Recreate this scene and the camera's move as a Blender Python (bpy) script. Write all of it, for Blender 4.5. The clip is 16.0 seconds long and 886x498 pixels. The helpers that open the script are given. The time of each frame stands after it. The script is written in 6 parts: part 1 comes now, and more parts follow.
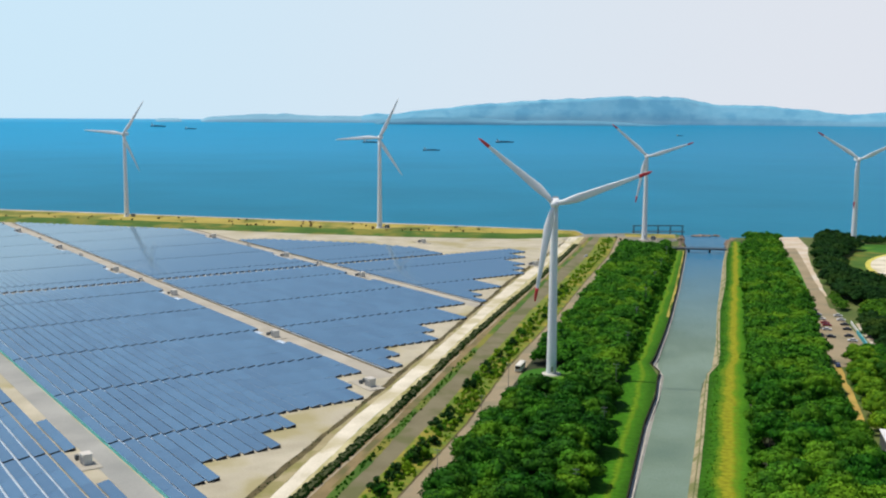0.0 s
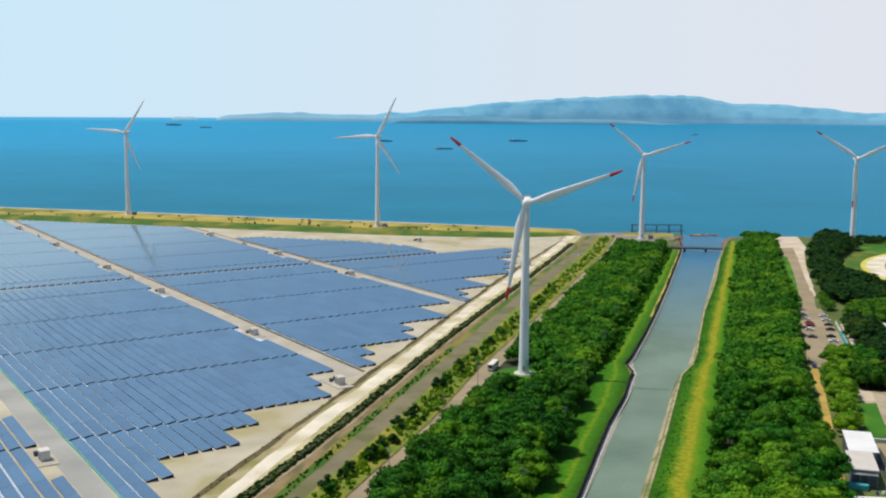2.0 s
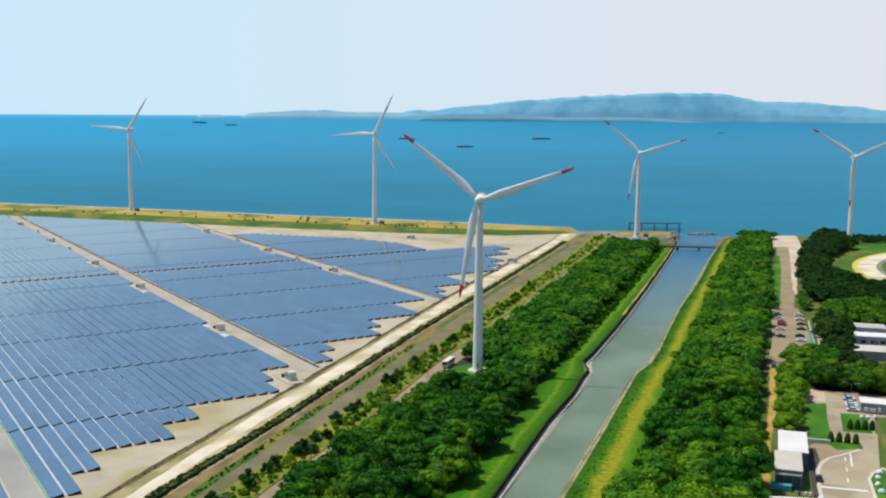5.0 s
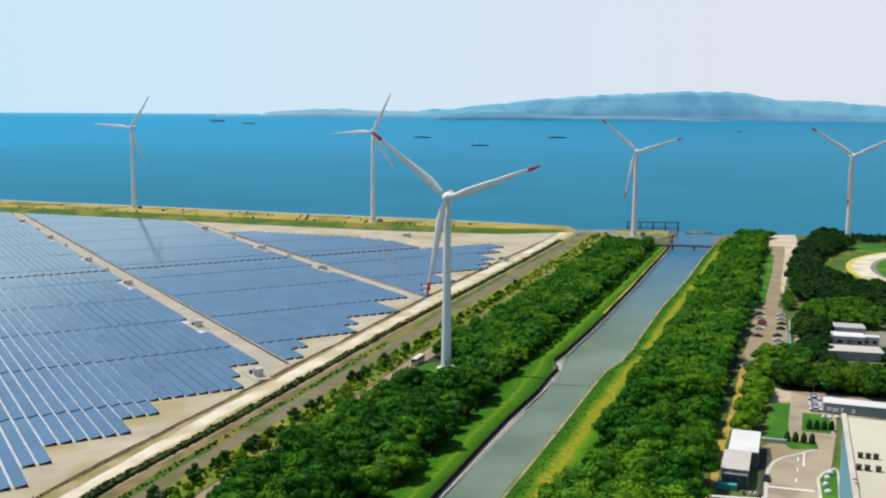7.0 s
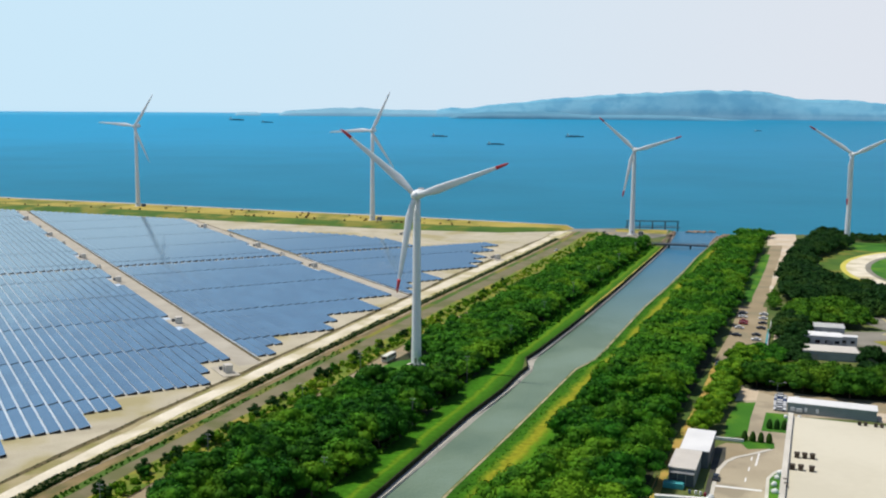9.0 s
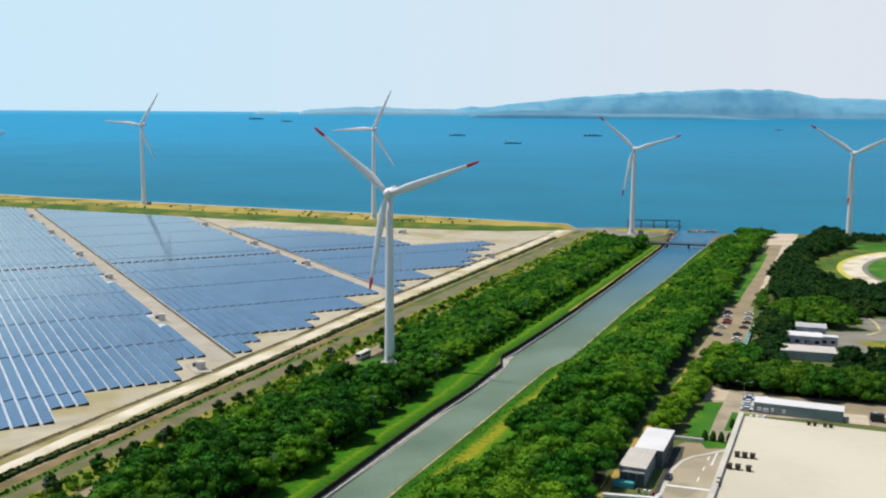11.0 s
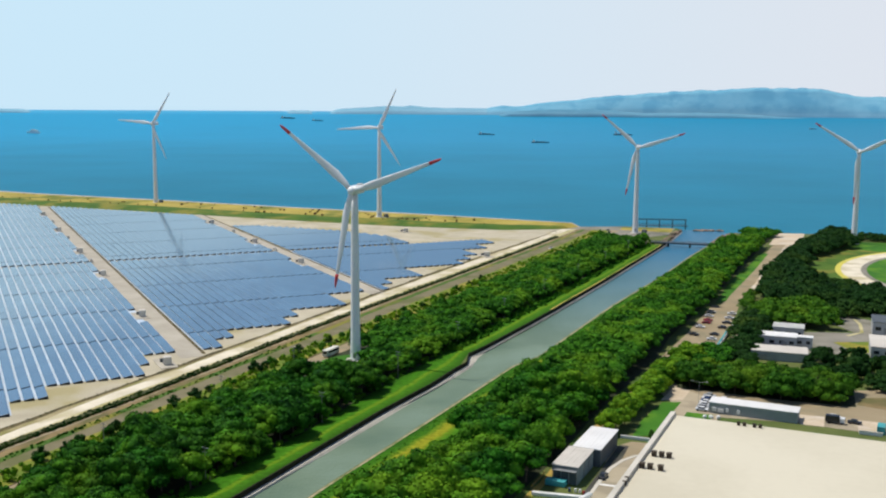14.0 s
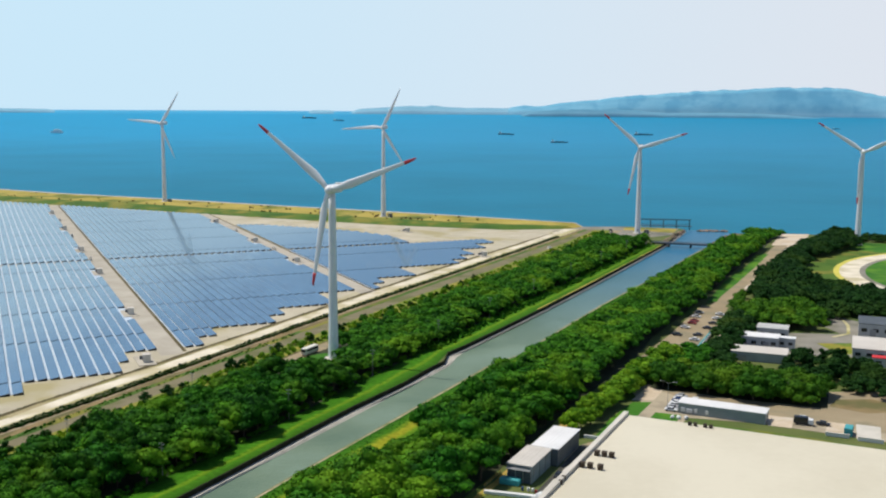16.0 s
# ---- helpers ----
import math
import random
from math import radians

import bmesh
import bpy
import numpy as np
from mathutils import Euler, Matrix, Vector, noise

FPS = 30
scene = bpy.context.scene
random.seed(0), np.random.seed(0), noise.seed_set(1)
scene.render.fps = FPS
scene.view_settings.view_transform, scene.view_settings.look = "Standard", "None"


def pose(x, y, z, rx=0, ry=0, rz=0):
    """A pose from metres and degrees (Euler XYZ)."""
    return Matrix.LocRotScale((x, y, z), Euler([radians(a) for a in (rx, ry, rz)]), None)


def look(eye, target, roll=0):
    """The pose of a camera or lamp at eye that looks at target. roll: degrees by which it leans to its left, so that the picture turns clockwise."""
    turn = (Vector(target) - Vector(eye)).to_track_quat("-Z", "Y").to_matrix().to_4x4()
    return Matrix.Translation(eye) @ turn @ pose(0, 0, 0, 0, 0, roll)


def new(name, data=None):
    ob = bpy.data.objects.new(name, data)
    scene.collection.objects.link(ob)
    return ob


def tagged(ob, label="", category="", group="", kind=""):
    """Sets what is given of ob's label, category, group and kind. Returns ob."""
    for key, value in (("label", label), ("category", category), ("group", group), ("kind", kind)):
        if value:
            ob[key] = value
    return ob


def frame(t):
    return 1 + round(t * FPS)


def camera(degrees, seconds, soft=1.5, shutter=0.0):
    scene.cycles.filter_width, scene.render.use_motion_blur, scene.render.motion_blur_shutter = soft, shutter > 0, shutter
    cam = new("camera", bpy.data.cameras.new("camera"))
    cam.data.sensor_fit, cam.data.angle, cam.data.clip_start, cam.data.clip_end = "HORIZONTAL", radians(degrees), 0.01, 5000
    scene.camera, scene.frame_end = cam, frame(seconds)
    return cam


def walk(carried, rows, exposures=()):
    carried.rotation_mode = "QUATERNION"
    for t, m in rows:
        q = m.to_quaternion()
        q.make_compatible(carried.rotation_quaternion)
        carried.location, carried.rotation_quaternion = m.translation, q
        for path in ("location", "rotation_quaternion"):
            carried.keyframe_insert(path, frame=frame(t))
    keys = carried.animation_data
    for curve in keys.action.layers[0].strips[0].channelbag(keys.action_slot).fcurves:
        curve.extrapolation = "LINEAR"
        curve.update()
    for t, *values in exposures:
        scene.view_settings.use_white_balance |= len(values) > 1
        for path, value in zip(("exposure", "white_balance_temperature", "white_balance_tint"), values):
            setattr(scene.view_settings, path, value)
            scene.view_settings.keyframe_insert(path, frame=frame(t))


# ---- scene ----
cam = camera(47.07, 16.0, soft=2.1)
PATH = [
    (0.0, 0.000, 0.000, 104.112, 0.0000, -7.5645, 0.3724),
    (1.0, 9.117, 0.227, 104.148, 0.5128, -7.6005, 0.3769),
    (2.0, 18.685, 0.370, 104.144, 1.0596, -7.6404, 0.3814),
    (3.0, 28.655, 0.486, 104.108, 1.6310, -7.6821, 0.3884),
    (4.0, 38.951, 0.623, 104.045, 2.2200, -7.7240, 0.3987),
    (5.0, 49.477, 0.826, 103.957, 2.8224, -7.7650, 0.4115),
    (6.0, 60.130, 1.130, 103.848, 3.4361, -7.8044, 0.4253),
    (7.0, 70.802, 1.563, 103.721, 4.0603, -7.8415, 0.4379),
    (8.0, 81.392, 2.143, 103.580, 4.6956, -7.8761, 0.4467),
    (9.0, 91.814, 2.880, 103.429, 5.3428, -7.9081, 0.4497),
    (10.0, 102.002, 3.772, 103.271, 6.0031, -7.9373, 0.4452),
    (11.0, 111.921, 4.806, 103.112, 6.6774, -7.9635, 0.4325),
    (12.0, 121.574, 5.956, 102.960, 7.3654, -7.9864, 0.4127),
    (13.0, 131.012, 7.185, 102.823, 8.0659, -8.0056, 0.3882),
    (14.0, 140.338, 8.439, 102.714, 8.7756, -8.0203, 0.3641),
    (15.0, 149.718, 9.652, 102.644, 9.4891, -8.0294, 0.3477),
    (16.0, 159.391, 10.741, 102.632, 10.1982, -8.0314, 0.3496),
]
walk(cam, [(t, pose(x, y, z, 90 + pitch, 0, yaw) @ pose(0, 0, 0, 0, 0, roll)) for t, x, y, z, yaw, pitch, roll in PATH],
     exposures=[(0.0, 0.0, 6400, 10), (16.0, 0.0, 6400, 10)])

# ---- world and sun ----
SUN_AZ, SUN_EL = radians(-75.5), radians(66.6)
world = bpy.data.worlds.new("world")
scene.world = world
world.use_nodes = True
wn = world.node_tree.nodes
sky = wn.new("ShaderNodeTexSky")
sky.sky_type, sky.sun_disc = "NISHITA", False
sky.sun_elevation, sky.sun_rotation = SUN_EL, SUN_AZ
sky.air_density, sky.dust_density, sky.ozone_density = 1.0, 0.6, 3.0
wn["Background"].inputs["Strength"].default_value = 0.1
world.node_tree.links.new(sky.outputs["Color"], wn["Background"].inputs["Color"])
sun_dir = Vector((math.sin(SUN_AZ) * math.cos(SUN_EL), math.cos(SUN_AZ) * math.cos(SUN_EL), math.sin(SUN_EL)))
sun = new("sun", bpy.data.lights.new("sun", "SUN"))
sun.data.energy, sun.data.angle, sun.data.color = 4.2, radians(0.6), (1.0, 0.94, 0.82)
sun.matrix_world = look(sun_dir * 300, (0, 0, 0))


# ---- materials ----
def material(name, low, high, rough=0.9, scale=0.2, fine=3.0, bump=0.3, metal=0.0, spec=0.3, third=None, patch=0.02, vary=0.0, fine_mix=0.35):
    """Two base colours mixed by broad and fine noise, a third in patches, a little relief."""
    m = bpy.data.materials.new(name)
    m.use_nodes = True
    nt = m.node_tree
    n, l = nt.nodes, nt.links
    b = n["Principled BSDF"]
    geo = n.new("ShaderNodeNewGeometry")
    broad, small = n.new("ShaderNodeTexNoise"), n.new("ShaderNodeTexNoise")
    broad.inputs["Scale"].default_value, small.inputs["Scale"].default_value = scale, fine
    broad.inputs["Detail"].default_value = 6
    small.inputs["Detail"].default_value = 4
    l.new(geo.outputs["Position"], broad.inputs["Vector"])
    l.new(geo.outputs["Position"], small.inputs["Vector"])
    mix = n.new("ShaderNodeMix")
    mix.data_type = "FLOAT"
    mix.inputs[0].default_value = fine_mix
    l.new(broad.outputs["Fac"], mix.inputs[2])
    l.new(small.outputs["Fac"], mix.inputs[3])
    ramp = n.new("ShaderNodeValToRGB")
    ramp.color_ramp.elements[0].position, ramp.color_ramp.elements[1].position = 0.36, 0.64
    ramp.color_ramp.elements[0].color, ramp.color_ramp.elements[1].color = (*low, 1), (*high, 1)
    l.new(mix.outputs[0], ramp.inputs["Fac"])
    out = ramp.outputs["Color"]
    if third:
        pn, pr, pm = n.new("ShaderNodeTexNoise"), n.new("ShaderNodeValToRGB"), n.new("ShaderNodeMix")
        pn.inputs["Scale"].default_value, pn.inputs["Detail"].default_value = patch, 5
        pr.color_ramp.elements[0].position, pr.color_ramp.elements[1].position = 0.5, 0.62
        pm.data_type = "RGBA"
        l.new(geo.outputs["Position"], pn.inputs["Vector"])
        l.new(pn.outputs["Fac"], pr.inputs["Fac"])
        l.new(pr.outputs["Color"], pm.inputs[0])
        l.new(out, pm.inputs[6])
        pm.inputs[7].default_value = (*third, 1)
        out = pm.outputs[2]
    if vary:
        info, hsv, mr = n.new("ShaderNodeObjectInfo"), n.new("ShaderNodeHueSaturation"), n.new("ShaderNodeMapRange")
        mr.inputs[3].default_value, mr.inputs[4].default_value = 1 - vary, 1 + vary
        l.new(info.outputs["Random"], mr.inputs[0])
        l.new(mr.outputs[0], hsv.inputs["Value"])
        l.new(out, hsv.inputs["Color"])
        out = hsv.outputs["Color"]
    l.new(out, b.inputs["Base Color"])
    b.inputs["Roughness"].default_value, b.inputs["Metallic"].default_value = rough, metal
    b.inputs["Specular IOR Level"].default_value = spec
    if bump:
        bp = n.new("ShaderNodeBump")
        bp.inputs["Strength"].default_value, bp.inputs["Distance"].default_value = bump, 0.3 / max(fine, 0.1)
        l.new(small.outputs["Fac"], bp.inputs["Height"])
        l.new(bp.outputs["Normal"], b.inputs["Normal"])
    return m


def leaf_material(name, dark, light, warm, hue=0.012):
    """Leaves: colour by tree, by drifts through the wood and by leaf cluster, a little light shining through."""
    m = bpy.data.materials.new(name)
    m.use_nodes = True
    n, l = m.node_tree.nodes, m.node_tree.links
    geo, info = n.new("ShaderNodeNewGeometry"), n.new("ShaderNodeObjectInfo")
    ramp, hsv, mr, val = n.new("ShaderNodeValToRGB"), n.new("ShaderNodeHueSaturation"), n.new("ShaderNodeMapRange"), n.new("ShaderNodeMapRange")
    ramp.color_ramp.elements[0].color, ramp.color_ramp.elements[1].color = (*dark, 1), (*light, 1)
    clump, drift, add = n.new("ShaderNodeTexNoise"), n.new("ShaderNodeTexNoise"), n.new("ShaderNodeMix")
    clump.inputs["Scale"].default_value, clump.inputs["Detail"].default_value = 0.22, 5
    drift.inputs["Scale"].default_value, drift.inputs["Detail"].default_value = 0.055, 3
    for nd in (clump, drift):
        l.new(geo.outputs["Position"], nd.inputs["Vector"])
    add.data_type = "FLOAT"
    add.inputs[0].default_value = 0.72
    l.new(geo.outputs["Random Per Island"], add.inputs[2])
    l.new(clump.outputs["Fac"], add.inputs[3])
    ramp.color_ramp.elements[0].position, ramp.color_ramp.elements[1].position = 0.3, 0.7
    l.new(add.outputs[0], ramp.inputs["Fac"])
    warm_fac, warm_mix = n.new("ShaderNodeMapRange"), n.new("ShaderNodeMix")
    warm_mix.data_type = "RGBA"
    warm_fac.inputs[1].default_value, warm_fac.inputs[2].default_value = 0.5, 0.72
    l.new(drift.outputs["Fac"], warm_fac.inputs[0])
    l.new(warm_fac.outputs[0], warm_mix.inputs[0])
    l.new(ramp.outputs["Color"], warm_mix.inputs[6])
    warm_mix.inputs[7].default_value = (*warm, 1)
    mr.inputs[3].default_value, mr.inputs[4].default_value = 0.5 - hue, 0.5 + hue
    val.inputs[3].default_value, val.inputs[4].default_value = 1.18, 0.78
    for nd, key in ((mr, "Hue"), (val, "Value")):
        l.new(info.outputs["Random"], nd.inputs[0])
        l.new(nd.outputs[0], hsv.inputs[key])
    l.new(warm_mix.outputs[2], hsv.inputs["Color"])
    b = n["Principled BSDF"]
    l.new(hsv.outputs["Color"], b.inputs["Base Color"])
    b.inputs["Roughness"].default_value, b.inputs["Specular IOR Level"].default_value = 0.7, 0.08
    tr, mx = n.new("ShaderNodeBsdfTranslucent"), n.new("ShaderNodeMixShader")
    l.new(hsv.outputs["Color"], tr.inputs["Color"])
    mx.inputs[0].default_value = 0.15
    l.new(b.outputs[0], mx.inputs[1])
    l.new(tr.outputs[0], mx.inputs[2])
    l.new(mx.outputs[0], n["Material Output"].inputs["Surface"])
    return m


def water_material(name, base, deep, rough, wave, scale, spec=0.5, blend=0.004, tints=None, reach=(900, 3000), across=(-1500, 1500)):
    """Water whose colour drifts in broad patches; tints: (far left, far right) colours painted in towards the open
    water, for haze and reflected sky.
    """
    m = bpy.data.materials.new(name)
    m.use_nodes = True
    n, l = m.node_tree.nodes, m.node_tree.links
    b = n["Principled BSDF"]
    geo, big, ramp = n.new("ShaderNodeNewGeometry"), n.new("ShaderNodeTexNoise"), n.new("ShaderNodeValToRGB")
    big.inputs["Scale"].default_value, big.inputs["Detail"].default_value = blend, 5
    ramp.color_ramp.elements[0].position, ramp.color_ramp.elements[1].position = 0.35, 0.65
    ramp.color_ramp.elements[0].color, ramp.color_ramp.elements[1].color = (*deep, 1), (*base, 1)
    l.new(geo.outputs["Position"], big.inputs["Vector"])
    l.new(big.outputs["Fac"], ramp.inputs["Fac"])
    out = ramp.outputs["Color"]
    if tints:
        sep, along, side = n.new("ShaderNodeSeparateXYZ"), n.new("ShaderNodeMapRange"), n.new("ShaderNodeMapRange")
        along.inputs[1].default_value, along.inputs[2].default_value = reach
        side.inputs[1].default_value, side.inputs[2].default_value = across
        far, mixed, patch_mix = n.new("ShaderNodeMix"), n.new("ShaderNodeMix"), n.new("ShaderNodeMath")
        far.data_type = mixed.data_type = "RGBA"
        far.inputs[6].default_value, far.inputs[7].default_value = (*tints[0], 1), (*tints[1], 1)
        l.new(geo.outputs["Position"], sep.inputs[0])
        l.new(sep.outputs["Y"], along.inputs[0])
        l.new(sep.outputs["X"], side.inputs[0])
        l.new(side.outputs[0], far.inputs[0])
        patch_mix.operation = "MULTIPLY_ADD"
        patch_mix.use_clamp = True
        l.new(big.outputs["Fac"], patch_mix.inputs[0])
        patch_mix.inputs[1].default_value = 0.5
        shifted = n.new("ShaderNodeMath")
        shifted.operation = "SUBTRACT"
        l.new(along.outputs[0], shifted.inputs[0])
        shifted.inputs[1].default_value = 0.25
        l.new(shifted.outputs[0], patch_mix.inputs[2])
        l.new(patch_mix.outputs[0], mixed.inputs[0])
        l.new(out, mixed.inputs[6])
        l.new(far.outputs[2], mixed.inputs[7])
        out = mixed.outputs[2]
    l.new(out, b.inputs["Base Color"])
    b.inputs["Roughness"].default_value, b.inputs["IOR"].default_value = rough, 1.33
    b.inputs["Specular IOR Level"].default_value = spec
    w, bp = n.new("ShaderNodeTexNoise"), n.new("ShaderNodeBump")
    w.inputs["Scale"].default_value, w.inputs["Detail"].default_value = scale, 3
    bp.inputs["Strength"].default_value, bp.inputs["Distance"].default_value = wave, 0.5
    l.new(geo.outputs["Position"], w.inputs["Vector"])
    l.new(w.outputs["Fac"], bp.inputs["Height"])
    l.new(bp.outputs["Normal"], b.inputs["Normal"])
    return m


def glass_panel_material():
    """Dark blue cells under smooth glass, with the pale lines between the modules."""
    m = bpy.data.materials.new("solar_glass")
    m.use_nodes = True
    n, l = m.node_tree.nodes, m.node_tree.links
    b = n["Principled BSDF"]
    tc, br, info = n.new("ShaderNodeTexCoord"), n.new("ShaderNodeTexBrick"), n.new("ShaderNodeObjectInfo")
    br.offset = 0.0
    br.inputs["Color1"].default_value, br.inputs["Color2"].default_value = (0.067, 0.152, 0.228, 1), (0.083, 0.173, 0.251, 1)
    br.inputs["Mortar"].default_value = (0.16, 0.2, 0.25, 1)
    br.inputs["Scale"].default_value, br.inputs["Mortar Size"].default_value = 1.0, 0.02
    br.inputs["Brick Width"].default_value, br.inputs["Row Height"].default_value = 1.0, 1.77
    l.new(tc.outputs["Object"], br.inputs["Vector"])
    hsv, val = n.new("ShaderNodeHueSaturation"), n.new("ShaderNodeMapRange")
    val.inputs[3].default_value, val.inputs[4].default_value = 0.86, 1.14
    l.new(info.outputs["Random"], val.inputs[0])
    l.new(val.outputs[0], hsv.inputs["Value"])
    l.new(br.outputs["Color"], hsv.inputs["Color"])
    l.new(hsv.outputs["Color"], b.inputs["Base Color"])
    b.inputs["Roughness"].default_value, b.inputs["IOR"].default_value = 0.12, 2.9
    b.inputs["Specular IOR Level"].default_value = 0.95
    return m


def band_material(name, stops):
    """Grass whose colour changes softly across a strip, with an uneven drift along it."""
    m = bpy.data.materials.new(name)
    m.use_nodes = True
    n, l = m.node_tree.nodes, m.node_tree.links
    b = n["Principled BSDF"]
    uv, sep, geo = n.new("ShaderNodeUVMap"), n.new("ShaderNodeSeparateXYZ"), n.new("ShaderNodeNewGeometry")
    uv.uv_map = "across"
    wide_n, fine_n, add1, add2 = n.new("ShaderNodeTexNoise"), n.new("ShaderNodeTexNoise"), n.new("ShaderNodeMath"), n.new("ShaderNodeMath")
    wide_n.inputs["Scale"].default_value, wide_n.inputs["Detail"].default_value = 0.045, 4
    fine_n.inputs["Scale"].default_value, fine_n.inputs["Detail"].default_value = 0.55, 5
    for nd in (wide_n, fine_n):
        l.new(geo.outputs["Position"], nd.inputs["Vector"])
    add1.operation = add2.operation = "MULTIPLY_ADD"
    add1.inputs[1].default_value, add2.inputs[1].default_value = 0.4, 0.16
    l.new(uv.outputs[0], sep.inputs[0])
    l.new(wide_n.outputs["Fac"], add1.inputs[0])
    l.new(sep.outputs["X"], add1.inputs[2])
    l.new(fine_n.outputs["Fac"], add2.inputs[0])
    l.new(add1.outputs[0], add2.inputs[2])
    back = n.new("ShaderNodeMath")
    back.operation = "SUBTRACT"
    back.inputs[1].default_value = 0.28
    l.new(add2.outputs[0], back.inputs[0])
    ramp = n.new("ShaderNodeValToRGB")
    ramp.color_ramp.interpolation = "EASE"
    while len(ramp.color_ramp.elements) < len(stops):
        ramp.color_ramp.elements.new(0.5)
    for e, (pos, col) in zip(ramp.color_ramp.elements, stops):
        e.position, e.color = pos, (*col, 1)
    l.new(back.outputs[0], ramp.inputs["Fac"])
    hsv, val = n.new("ShaderNodeHueSaturation"), n.new("ShaderNodeMapRange")
    val.inputs[1].default_value, val.inputs[2].default_value, val.inputs[3].default_value, val.inputs[4].default_value = 0.3, 0.7, 0.75, 1.25
    l.new(fine_n.outputs["Fac"], val.inputs[0])
    l.new(val.outputs[0], hsv.inputs["Value"])
    l.new(ramp.outputs["Color"], hsv.inputs["Color"])
    l.new(hsv.outputs["Color"], b.inputs["Base Color"])
    b.inputs["Roughness"].default_value, b.inputs["Specular IOR Level"].default_value = 0.95, 0.1
    bp = n.new("ShaderNodeBump")
    bp.inputs["Strength"].default_value, bp.inputs["Distance"].default_value = 0.8, 0.4
    l.new(fine_n.outputs["Fac"], bp.inputs["Height"])
    l.new(bp.outputs["Normal"], b.inputs["Normal"])
    return m


